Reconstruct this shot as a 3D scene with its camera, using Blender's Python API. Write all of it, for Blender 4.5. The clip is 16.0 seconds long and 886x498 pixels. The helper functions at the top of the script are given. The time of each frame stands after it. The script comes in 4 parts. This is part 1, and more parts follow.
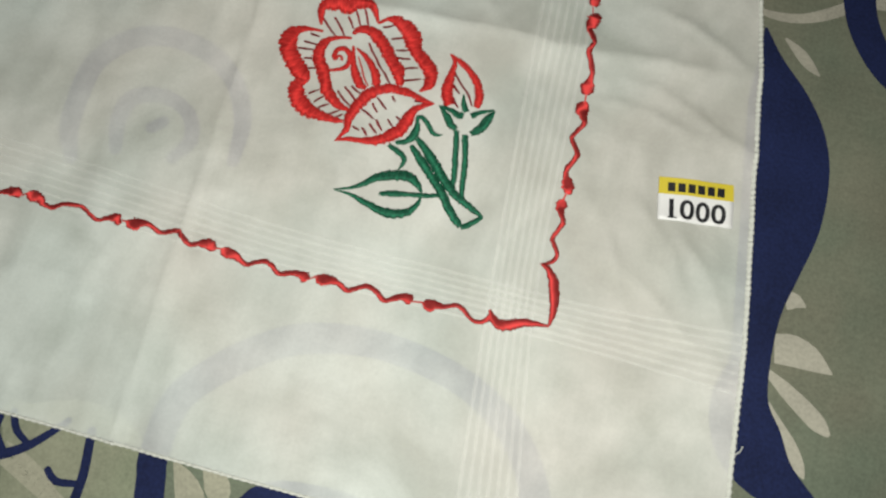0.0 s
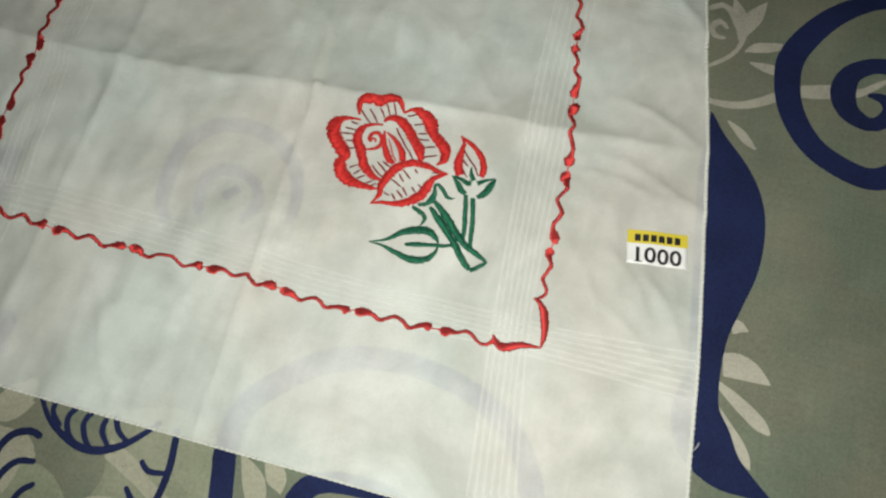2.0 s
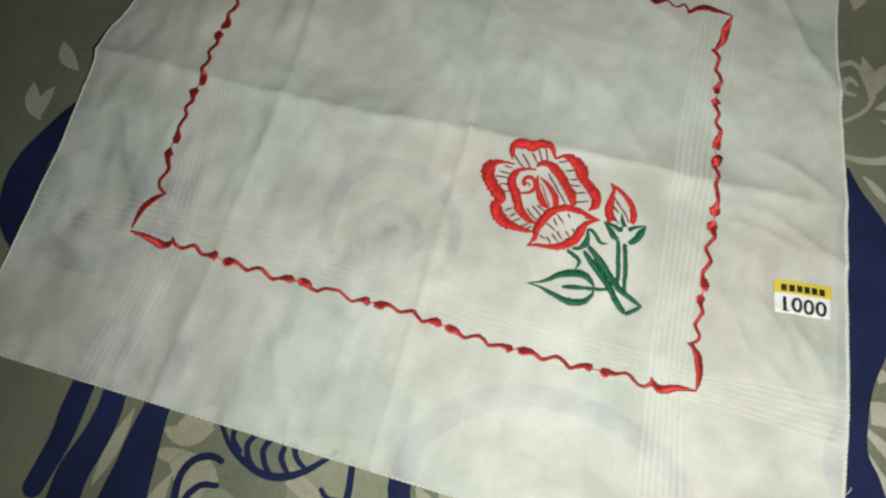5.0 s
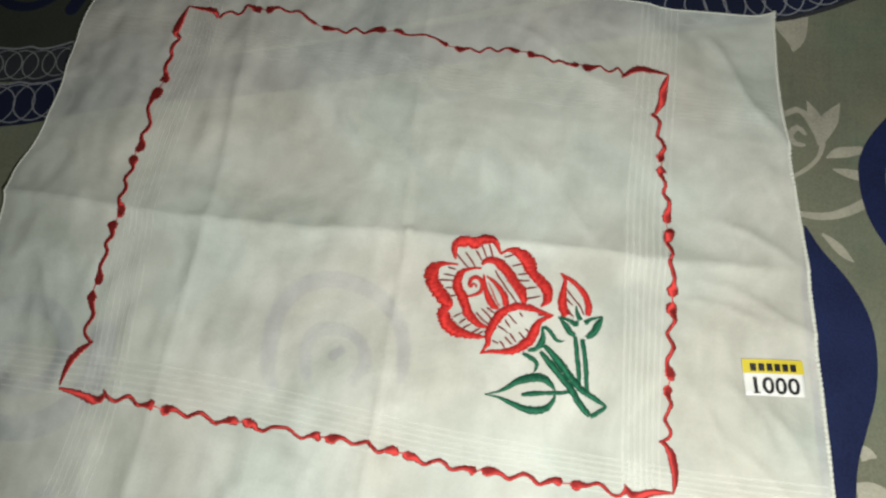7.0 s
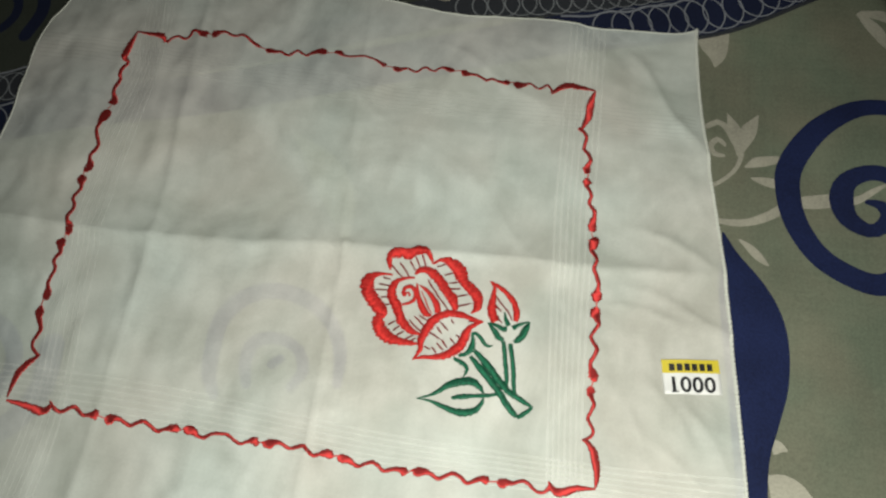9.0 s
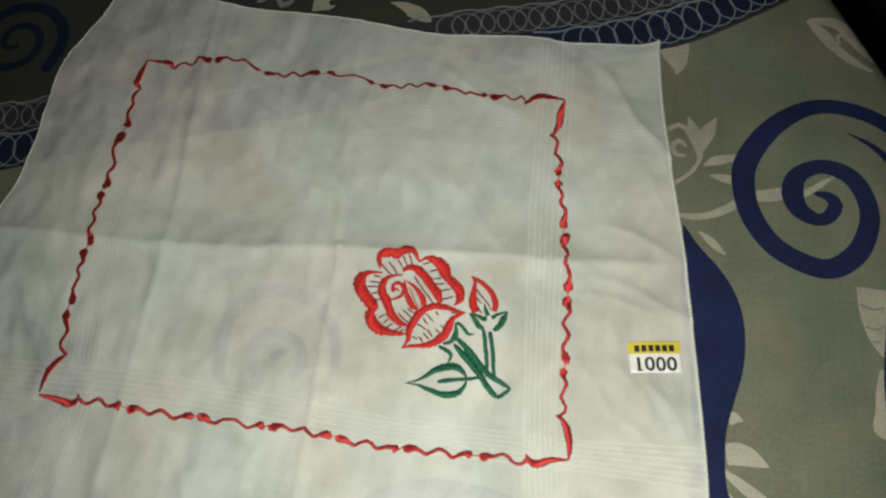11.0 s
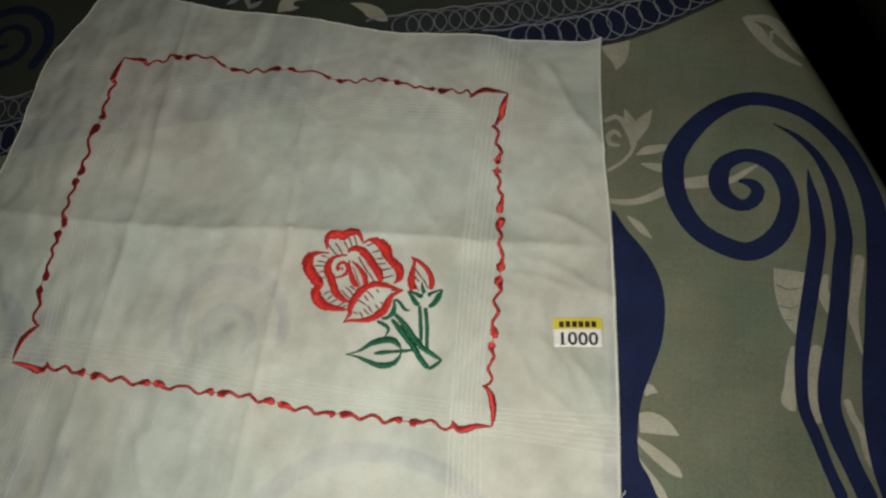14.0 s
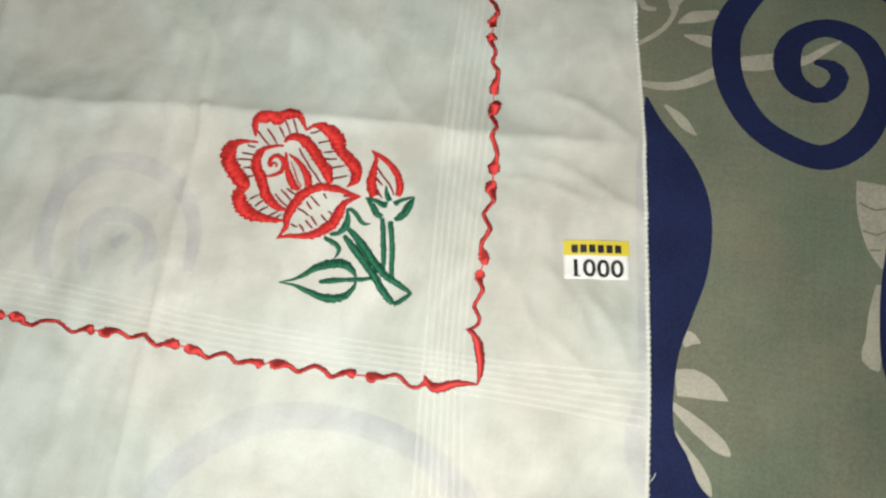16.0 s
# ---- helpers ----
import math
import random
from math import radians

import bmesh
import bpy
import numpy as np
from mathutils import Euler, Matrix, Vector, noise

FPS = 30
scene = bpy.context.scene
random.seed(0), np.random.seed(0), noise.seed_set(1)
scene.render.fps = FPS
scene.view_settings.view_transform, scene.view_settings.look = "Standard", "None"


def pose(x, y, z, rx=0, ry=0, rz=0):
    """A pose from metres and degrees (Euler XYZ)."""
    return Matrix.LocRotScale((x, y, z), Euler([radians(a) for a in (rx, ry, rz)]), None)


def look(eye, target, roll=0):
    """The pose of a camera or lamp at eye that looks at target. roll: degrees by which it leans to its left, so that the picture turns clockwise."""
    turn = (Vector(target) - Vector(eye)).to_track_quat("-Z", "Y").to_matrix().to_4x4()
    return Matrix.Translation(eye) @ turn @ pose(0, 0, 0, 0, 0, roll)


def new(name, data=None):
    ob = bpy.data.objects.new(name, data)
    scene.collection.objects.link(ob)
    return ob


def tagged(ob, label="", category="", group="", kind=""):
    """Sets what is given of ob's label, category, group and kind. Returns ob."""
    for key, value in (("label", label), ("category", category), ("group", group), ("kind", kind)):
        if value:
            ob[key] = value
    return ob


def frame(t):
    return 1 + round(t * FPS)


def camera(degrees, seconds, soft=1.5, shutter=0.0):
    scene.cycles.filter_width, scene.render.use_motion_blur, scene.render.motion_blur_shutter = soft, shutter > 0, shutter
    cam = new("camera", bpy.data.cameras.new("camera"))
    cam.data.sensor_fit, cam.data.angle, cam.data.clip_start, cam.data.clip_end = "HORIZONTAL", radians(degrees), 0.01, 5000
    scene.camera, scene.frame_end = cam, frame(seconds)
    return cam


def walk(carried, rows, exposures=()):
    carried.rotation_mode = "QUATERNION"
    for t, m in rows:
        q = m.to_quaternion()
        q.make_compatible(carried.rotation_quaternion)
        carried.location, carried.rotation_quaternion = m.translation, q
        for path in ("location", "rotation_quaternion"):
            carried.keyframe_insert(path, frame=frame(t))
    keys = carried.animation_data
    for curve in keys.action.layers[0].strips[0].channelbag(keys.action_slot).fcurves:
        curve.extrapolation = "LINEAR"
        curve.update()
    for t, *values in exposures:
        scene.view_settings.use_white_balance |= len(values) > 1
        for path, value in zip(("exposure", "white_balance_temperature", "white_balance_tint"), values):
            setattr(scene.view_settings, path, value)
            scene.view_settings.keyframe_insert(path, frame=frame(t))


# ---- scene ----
cam = camera(63.0, 16.0, soft=2.4)
# seconds, eye, a point looked at, roll
PATH = [
    (0, (0.10962, -0.14544, 0.23982), (0.08601, -0.05086, -0.14812), 0.834),
    (0.5, (0.11322, -0.15291, 0.25924), (0.08086, -0.04565, -0.12475), -2.005),
    (1, (0.11855, -0.16171, 0.27235), (0.08388, -0.04333, -0.10815), -1.806),
    (1.5, (0.12083, -0.16703, 0.28184), (0.08262, -0.04619, -0.09755), -3.066),
    (2, (0.12039, -0.17634, 0.29698), (0.07600, -0.04371, -0.07777), -3.821),
    (2.5, (0.11758, -0.18598, 0.30743), (0.07138, -0.04972, -0.06580), -3.518),
    (3, (0.10543, -0.19556, 0.31511), (0.05726, -0.05547, -0.05645), -3.207),
    (3.5, (0.09123, -0.20163, 0.31833), (0.04599, -0.05893, -0.05260), -0.790),
    (4, (0.07494, -0.20352, 0.31946), (0.02919, -0.06107, -0.05150), -0.949),
    (4.2, (0.06549, -0.20247, 0.31881), (0.02157, -0.06208, -0.05317), -0.281),
    (6.3, (0.04095, -0.14185, 0.32024), (0.00499, -0.00698, -0.05461), -3.524),
    (6.5, (0.04728, -0.13606, 0.32271), (0.00825, 0.00015, -0.05136), -5.792),
    (7, (0.05399, -0.12943, 0.31848), (0.01820, 0.00829, -0.05535), -5.146),
    (7.5, (0.06140, -0.12708, 0.32057), (0.02508, 0.01494, -0.05160), -5.049),
    (8, (0.07089, -0.12667, 0.32300), (0.03572, 0.01846, -0.04808), -4.919),
    (8.5, (0.07803, -0.12867, 0.32668), (0.04280, 0.01559, -0.04473), -5.033),
    (9, (0.08243, -0.13252, 0.33108), (0.05040, 0.01380, -0.03982), -4.034),
    (11.3, (0.10484, -0.15253, 0.36191), (0.06429, -0.00133, -0.00618), -8.238),
    (11.5, (0.10718, -0.15475, 0.36190), (0.06652, -0.00308, -0.00599), -8.048),
    (12, (0.11047, -0.15644, 0.36895), (0.06995, -0.00149, 0.00242), -7.958),
    (12.5, (0.11553, -0.16566, 0.37950), (0.06957, -0.00581, 0.01571), -9.101),
    (13, (0.12801, -0.16586, 0.38618), (0.08288, -0.00365, 0.02334), -9.044),
    (13.5, (0.14288, -0.16738, 0.38794), (0.09753, -0.00480, 0.02530), -8.920),
    (14, (0.15234, -0.16509, 0.37641), (0.09773, -0.01293, 0.01054), -12.199),
    (14.5, (0.15570, -0.15432, 0.34944), (0.10429, -0.01018, -0.02013), -11.683),
    (15, (0.14372, -0.14504, 0.31723), (0.10647, -0.01507, -0.05923), -7.606),
    (15.5, (0.13764, -0.13899, 0.29184), (0.10845, -0.01693, -0.08797), -4.650),
    (16, (0.13195, -0.13143, 0.27714), (0.10792, -0.02267, -0.10704), -3.757),
]
EXPOSURES = [(0.0, -0.40, 6450, 11.5), (0.5, -0.33, 6440, 11.5), (1.5, -0.24, 6420, 11), (2.2, -0.34, 6420, 10.5), (3.0, -0.46, 6420, 10.5), (4.0, -0.42, 6420, 10), (6.5, -0.06, 6470, 9.5), (7.5, -0.11, 6460, 9), (9.0, -0.21, 6550, 8), (11.5, -0.49, 6690, 8.5), (13.0, -0.77, 6800, 9), (14.0, -0.73, 6790, 9), (14.5, -0.61, 6730, 10.5), (15.2, -0.30, 6670, 11.5), (16.0, -0.08, 6480, 12)]
walk(cam, [(t, look(eye, target, roll)) for t, eye, target, roll in PATH], EXPOSURES)

# ---- light: one small hand-held lamp near the camera, in a dark room ----
world = bpy.data.worlds.new("room_dark")
world.use_nodes = True
world.node_tree.nodes["Background"].inputs[0].default_value = (0.9, 0.95, 1.0, 1)
world.node_tree.nodes["Background"].inputs[1].default_value = 0.02
scene.world = world
torch = bpy.data.lights.new("torch_light", "SPOT")
torch.energy, torch.color, torch.shadow_soft_size = 9.7, (1.0, 1.0, 0.93), 0.012
torch.spot_size, torch.spot_blend = radians(132), 1.0
new("torch_light", torch).matrix_world = look((0.126, -0.185, 0.312), (0.08, -0.04, 0.0))


# ---- materials ----
def nodes_of(name):
    m = bpy.data.materials.new(name)
    m.use_nodes = True
    n, l = m.node_tree.nodes, m.node_tree.links
    return m, n, l, n["Principled BSDF"]


def woven(name, colour, vary=0.12, thread=0.0007, rough=0.85, bump=0.25, blotch=30.0, tint=None):
    """Woven cloth: fine crossing threads as relief, soft colour variation at two scales."""
    m, n, l, b = nodes_of(name)
    geo = n.new("ShaderNodeTexCoord")
    big, fine = n.new("ShaderNodeTexNoise"), n.new("ShaderNodeTexNoise")
    big.inputs["Scale"].default_value, big.inputs["Detail"].default_value = blotch, 6
    fine.inputs["Scale"].default_value, fine.inputs["Detail"].default_value = 900, 3
    add = n.new("ShaderNodeMath")
    add.operation = "ADD"
    ramp = n.new("ShaderNodeMapRange")
    ramp.inputs["From Min"].default_value, ramp.inputs["From Max"].default_value = 0.7, 1.3
    ramp.inputs["To Min"].default_value, ramp.inputs["To Max"].default_value = 1 - vary, 1 + vary
    mul = n.new("ShaderNodeVectorMath")
    mul.operation = "SCALE"
    mul.inputs[0].default_value = colour
    for t in (big, fine):
        l.new(geo.outputs["Object"], t.inputs["Vector"])
    l.new(big.outputs["Fac"], add.inputs[0]), l.new(fine.outputs["Fac"], add.inputs[1])
    l.new(add.outputs[0], ramp.inputs["Value"]), l.new(ramp.outputs[0], mul.inputs["Scale"])
    l.new(mul.outputs[0], b.inputs["Base Color"])
    if tint:
        pick, slow, two = n.new("ShaderNodeMapRange"), n.new("ShaderNodeTexNoise"), n.new("ShaderNodeMix")
        two.data_type = "RGBA"
        slow.inputs["Scale"].default_value, slow.inputs["Detail"].default_value = blotch * 0.6, 3
        pick.inputs["From Min"].default_value, pick.inputs["From Max"].default_value = 0.38, 0.62
        two.inputs["A"].default_value, two.inputs["B"].default_value = (*colour, 1), (*tint, 1)
        l.new(geo.outputs["Object"], slow.inputs["Vector"]), l.new(slow.outputs["Fac"], pick.inputs["Value"])
        l.new(pick.outputs[0], two.inputs["Factor"]), l.new(two.outputs["Result"], mul.inputs[0])
        slub = add
        for stretch in ((14, 520, 1), (520, 14, 1)):
            mp, nz, sc, more = (n.new(k) for k in ("ShaderNodeMapping", "ShaderNodeTexNoise", "ShaderNodeMath", "ShaderNodeMath"))
            mp.inputs["Scale"].default_value, nz.inputs["Scale"].default_value = stretch, 1.0
            sc.operation, sc.inputs[1].default_value = "MULTIPLY_ADD", 0.28
            sc.inputs[2].default_value = -0.14
            l.new(geo.outputs["Object"], mp.inputs["Vector"]), l.new(mp.outputs[0], nz.inputs["Vector"])
            l.new(nz.outputs["Fac"], sc.inputs[0]), l.new(slub.outputs[0], more.inputs[0]), l.new(sc.outputs[0], more.inputs[1])
            slub = more
        l.new(slub.outputs[0], ramp.inputs["Value"])
    wx, wy = n.new("ShaderNodeTexWave"), n.new("ShaderNodeTexWave")
    wx.bands_direction, wy.bands_direction = "X", "Y"
    both = n.new("ShaderNodeMath")
    both.operation = "MAXIMUM"
    for k, w in enumerate((wx, wy)):
        w.inputs["Scale"].default_value, w.inputs["Distortion"].default_value = 0.314 / thread, 1.2
        l.new(geo.outputs["Object"], w.inputs["Vector"]), l.new(w.outputs["Fac"], both.inputs[k])
    bm = n.new("ShaderNodeBump")
    bm.inputs["Strength"].default_value, bm.inputs["Distance"].default_value = bump, 0.0002
    l.new(both.outputs[0], bm.inputs["Height"]), l.new(bm.outputs[0], b.inputs["Normal"])
    b.inputs["Roughness"].default_value, b.inputs["Specular IOR Level"].default_value = rough, 0.15
    return m


def sheer(m, share, glow=0.25, cloudy=0.0):
    """Turns woven cloth into thin cloth that lets some sight and light through its gaps, unevenly where the weave is cloudy."""
    n, l = m.node_tree.nodes, m.node_tree.links
    b, out = n["Principled BSDF"], n["Material Output"]
    clear, soft, mix, mix2 = (n.new(k) for k in ("ShaderNodeBsdfTransparent", "ShaderNodeBsdfTranslucent", "ShaderNodeMixShader", "ShaderNodeMixShader"))
    soft.inputs["Color"].default_value = (0.8, 0.8, 0.74, 1)
    mix.inputs[0].default_value, mix2.inputs[0].default_value = glow, share
    l.new(b.outputs[0], mix.inputs[1]), l.new(soft.outputs[0], mix.inputs[2])
    l.new(mix.outputs[0], mix2.inputs[1]), l.new(clear.outputs[0], mix2.inputs[2])
    l.new(mix2.outputs[0], out.inputs["Surface"])
    if cloudy:
        at, patch, fine, add, span = (n.new(k) for k in ("ShaderNodeTexCoord", "ShaderNodeTexNoise", "ShaderNodeTexNoise", "ShaderNodeMath", "ShaderNodeMapRange"))
        patch.inputs["Scale"].default_value, patch.inputs["Detail"].default_value, patch.inputs["Distortion"].default_value = 15, 4, 1.3
        fine.inputs["Scale"].default_value, fine.inputs["Detail"].default_value = 70, 3
        add.operation, add.inputs[1].default_value = "MULTIPLY_ADD", 0.35
        span.inputs["From Min"].default_value, span.inputs["From Max"].default_value = 0.50, 0.85
        span.inputs["To Min"].default_value, span.inputs["To Max"].default_value = share - cloudy, share + cloudy
        l.new(at.outputs["Object"], patch.inputs["Vector"]), l.new(at.outputs["Object"], fine.inputs["Vector"])
        l.new(fine.outputs["Fac"], add.inputs[0]), l.new(patch.outputs["Fac"], add.inputs[2])
        l.new(add.outputs[0], span.inputs["Value"]), l.new(span.outputs[0], mix2.inputs[0])
    return m


def thread(name, colour, dark, gloss=0.22, body=0.8, rough=0.58, along=0.55):
    """Satin embroidery floss: strands lie across the band, so they shine only when seen square to the strands."""
    m, n, l, b = nodes_of(name)
    uv, noi = n.new("ShaderNodeTexCoord"), n.new("ShaderNodeTexNoise")
    mp, mix = n.new("ShaderNodeMapping"), n.new("ShaderNodeMix")
    mix.data_type = "RGBA"
    mp.inputs["Scale"].default_value = (1.5, 1500, 1)
    l.new(uv.outputs["UV"], mp.inputs["Vector"]), l.new(mp.outputs[0], noi.inputs["Vector"])
    noi.inputs["Scale"].default_value, noi.inputs["Detail"].default_value = 1.0, 2
    ramp = n.new("ShaderNodeMapRange")
    ramp.inputs["From Min"].default_value, ramp.inputs["From Max"].default_value = 0.40, 0.64
    l.new(noi.outputs["Fac"], ramp.inputs["Value"]), l.new(ramp.outputs[0], mix.inputs["Factor"])
    mix.inputs["A"].default_value, mix.inputs["B"].default_value = (*dark, 1), (*[c * body for c in colour], 1)
    l.new(mix.outputs["Result"], b.inputs["Base Color"])
    bm = n.new("ShaderNodeBump")
    bm.inputs["Strength"].default_value, bm.inputs["Distance"].default_value = 0.5, 0.0002
    l.new(noi.outputs["Fac"], bm.inputs["Height"]), l.new(bm.outputs[0], b.inputs["Normal"])
    b.inputs["Roughness"].default_value, b.inputs["Specular IOR Level"].default_value = 0.7, 0.1
    shine, tang, both = n.new("ShaderNodeBsdfAnisotropic"), n.new("ShaderNodeTangent"), n.new("ShaderNodeMixShader")
    tang.direction_type, tang.uv_map = "UV_MAP", "UVMap"
    shine.inputs["Color"].default_value = (*[min(1, c * 1.15) for c in colour], 1)
    shine.inputs["Roughness"].default_value, shine.inputs["Anisotropy"].default_value, shine.inputs["Rotation"].default_value = rough, along, 0.0
    both.inputs[0].default_value = gloss
    l.new(tang.outputs[0], shine.inputs["Tangent"]), l.new(bm.outputs[0], shine.inputs["Normal"])
    l.new(b.outputs[0], both.inputs[1]), l.new(shine.outputs[0], both.inputs[2]), l.new(both.outputs[0], n["Material Output"].inputs["Surface"])
    return m


def paper(name, colour, rough=0.45):
    m, n, l, b = nodes_of(name)
    noi, ramp = n.new("ShaderNodeTexNoise"), n.new("ShaderNodeMapRange")
    noi.inputs["Scale"].default_value = 250
    ramp.inputs["To Min"].default_value, ramp.inputs["To Max"].default_value = 0.92, 1.06
    mul = n.new("ShaderNodeVectorMath")
    mul.operation = "SCALE"
    mul.inputs[0].default_value = colour
    l.new(noi.outputs["Fac"], ramp.inputs["Value"]), l.new(ramp.outputs[0], mul.inputs["Scale"]), l.new(mul.outputs[0], b.inputs["Base Color"])
    b.inputs["Roughness"].default_value = rough
    return m


SAGE = woven("sage_cotton", (0.097, 0.115, 0.081), 0.17, bump=0.12, tint=(0.120, 0.121, 0.086))
OLIVE = woven("dark_olive_print", (0.027, 0.031, 0.024), 0.2)
NAVY = woven("navy_print", (0.0068, 0.0112, 0.041), 0.34)
INKBLUE = woven("ink_blue_print", (0.0065, 0.0095, 0.026), 0.25)
# two pale sage prints, both colours raised to stand in for nearer torchlight
PALESAGE = woven("pale_sage_print", (0.225, 0.222, 0.165), 0.18)
TORCHSAGE = woven("torchlit_sage_print", (0.150, 0.166, 0.112), 0.16, bump=0.12, blotch=60.0, tint=(0.175, 0.182, 0.128))
CREAM = woven("cream_print", (0.275, 0.265, 0.212), 0.16)
WORNCREAM = woven("worn_cream_print", (0.245, 0.235, 0.188), 0.2, blotch=70.0)
GREYRING = woven("pale_grey_print", (0.155, 0.163, 0.180), 0.2)
LILY = woven("dusty_cream_print", (0.235, 0.222, 0.178), 0.2, blotch=70.0)
DIMRING = woven("dim_grey_print", (0.142, 0.150, 0.157), 0.25)
DARKRING = woven("charcoal_print", (0.021, 0.023, 0.027), 0.2)
LAWN = sheer(woven("white_lawn", (0.86, 0.925, 0.87), 0.06, 0.0005, 0.8, 0.2, 14, (0.93, 0.91, 0.84)), 0.51, 0.25, 0.10)
STRIPE = sheer(woven("white_woven_stripe", (0.93, 0.93, 0.88), 0.03, 0.0004, 0.7, 0.3), 0.85, 0.2)
FAINT = sheer(woven("faint_woven_stripe", (0.93, 0.93, 0.88), 0.03, 0.0004, 0.7, 0.3), 0.86, 0.2)
HEM = woven("white_hem_thread", (0.46, 0.47, 0.42), 0.05, 0.0006, 0.7, 0.5)
LINEN = woven("pinkish_white_cotton", (0.39, 0.355, 0.30), 0.06, 0.0006, 0.85, 0.2, 20)
RED = thread("red_floss", (0.59, 0.036, 0.031), (0.23, 0.011, 0.010), 0.15)
CORD = thread("red_border_floss", (0.56, 0.056, 0.052), (0.13, 0.010, 0.010), 0.38, 0.42, 0.66, 0.66)
MAROON = thread("dark_red_floss", (0.20, 0.02, 0.024), (0.10, 0.010, 0.012))
GREEN = thread("green_floss", (0.022, 0.150, 0.080), (0.003, 0.026, 0.015))
WHITEPAPER = paper("white_paper", (0.56, 0.56, 0.54))
YELLOWPAPER = paper("yellow_paper", (0.47, 0.38, 0.03))
INK = paper("black_ink", (0.012, 0.012, 0.014), 0.4)
WALLPAINT = paper("dull_wall_paint", (0.25, 0.24, 0.22), 0.8)
FLOORSTUFF = paper("dark_floor_tile", (0.05, 0.045, 0.04), 0.5)
BEDWOOD = woven("mattress_ticking", (0.3, 0.28, 0.25), 0.1)

# ---- helpers for making things ----
MM = 0.001


def part(name, bm, material, parent=None, label="", smooth=True):
    me = bpy.data.meshes.new(name)
    for f in bm.faces:
        f.smooth = smooth
    bm.to_mesh(me)
    bm.free()
    me.materials.append(material)
    ob = new(name, me)
    ob.parent = parent
    return tagged(ob, label)


def empty(name, label, category, group="", kind=""):
    return tagged(new(name), label, category, group, kind)


def glide(points, step):
    """Points along a smooth curve through rows of (x, y[, width]) at about that spacing, with the way along it."""
    p = np.array(points, float)
    p = np.vstack([2 * p[0] - p[1], p, 2 * p[-1] - p[-2]])
    out = []
    for a, b, c, d in zip(p, p[1:], p[2:], p[3:]):
        n = max(2, int(np.linalg.norm(c[:2] - b[:2]) / step))
        for k in range(n):
            t = k / n
            out.append(0.5 * (2 * b + (c - a) * t + (2 * a - 5 * b + 4 * c - d) * t * t + (3 * b - a - 3 * c + d) * t**3))
    out.append(p[-2])
    q = np.array(out)
    way = np.gradient(q[:, :2], axis=0)
    way /= np.linalg.norm(way, axis=1)[:, None] + 1e-9
    if q.shape[1] > 2:
        q[:, 2] = np.maximum(q[:, 2], 0.12)
    return q, way


def ribbon(points, surface, step=3.0, lift=0.3, dome=0.0, across=2, rag=0.0, round_ends=False, relief=0.0, full=1.6, crown=0.6):
    """A band of changing width along a curve, laid on a surface: flat print, or domed satin stitch with a ragged edge. Millimetres."""
    q, way = glide(points, step)
    if round_ends:
        for end, s in ((0, -1), (-1, 1)):
            w = q[end, 2] / 2
            cap = [np.array([*(q[end, :2] + s * way[end] * w * f), 2 * w * math.sqrt(max(0.0, 1 - f * f)) + 0.05]) for f in (0.4, 0.75, 0.95, 1.0)]
            tw = np.repeat(way[end][None], 4, 0)
            q, way = (np.vstack([q, cap]), np.vstack([way, tw])) if s > 0 else (np.vstack([cap[::-1], q]), np.vstack([tw, way]))
    bm = bmesh.new()
    uv = bm.loops.layers.uv.new("UVMap")
    rows, along = [], np.r_[0, np.cumsum(np.linalg.norm(np.diff(q[:, :2], axis=0), axis=1))]
    for k in range(len(q)):
        side = np.array([-way[k, 1], way[k, 0]])
        left, right = (q[k, 2] / 2 * (1 + random.uniform(-rag, rag)) for _ in "lr")
        rough = 1 + random.uniform(-relief, relief)
        row = []
        for j in range(across + 1):
            f = j / across
            x, y = q[k, :2] + side * (f * (left + right) - right)
            top = lift + dome * rough * max(0.0, math.sin(math.pi * f)) ** crown * min(1.0, q[k, 2] / full)
            row.append((bm.verts.new(surface(x, y, top)), f, along[k] * MM))
        rows.append(row)
    for a, b in zip(rows, rows[1:]):
        for j in range(across):
            quad = (a[j], b[j], b[j + 1], a[j + 1])
            face = bm.faces.new([v[0] for v in quad])
            for loop, v in zip(face.loops, quad):
                loop[uv].uv = (v[1], v[2])
    for f in bm.faces:
        f.normal_update()
    if sum(f.normal.z for f in bm.faces) < 0:
        bmesh.ops.reverse_faces(bm, faces=bm.faces[:])
    return bm


def soft_noise(x, y, size, seed=0.0):
    return noise.noise(Vector((x / size + seed, y / size - seed, seed * 1.7)))


# ---- the bed: sheet over a mattress whose side falls away ----
EDGE = np.array([264.1, 211.2])
OUT = np.array([0.912, 0.410])
BEND, RADIUS = -5.0, 15.0


def mound(x, y, cx, cy, rx, ry):
    return math.exp(-((x - cx) / rx) ** 2 - ((y - cy) / ry) ** 2)


def sheet_height(x, y):
    """Millimetres: slack humps and hollows of the spread sheet."""
    big = 6.5 * mound(x, y, 285, 75, 34, 50) - 7.5 * mound(x, y, 198, 118, 46, 46) + 6.0 * mound(x, y, -145, 25, 50, 105) + 2.0 * mound(x, y, 225, -100, 40, 30) - 2.3 * mound(x, y, 226, 42, 40, 46)
    return big + 0.5 * math.sin(0.041 * x + 0.023 * y + 1) * math.sin(0.019 * x - 0.047 * y)


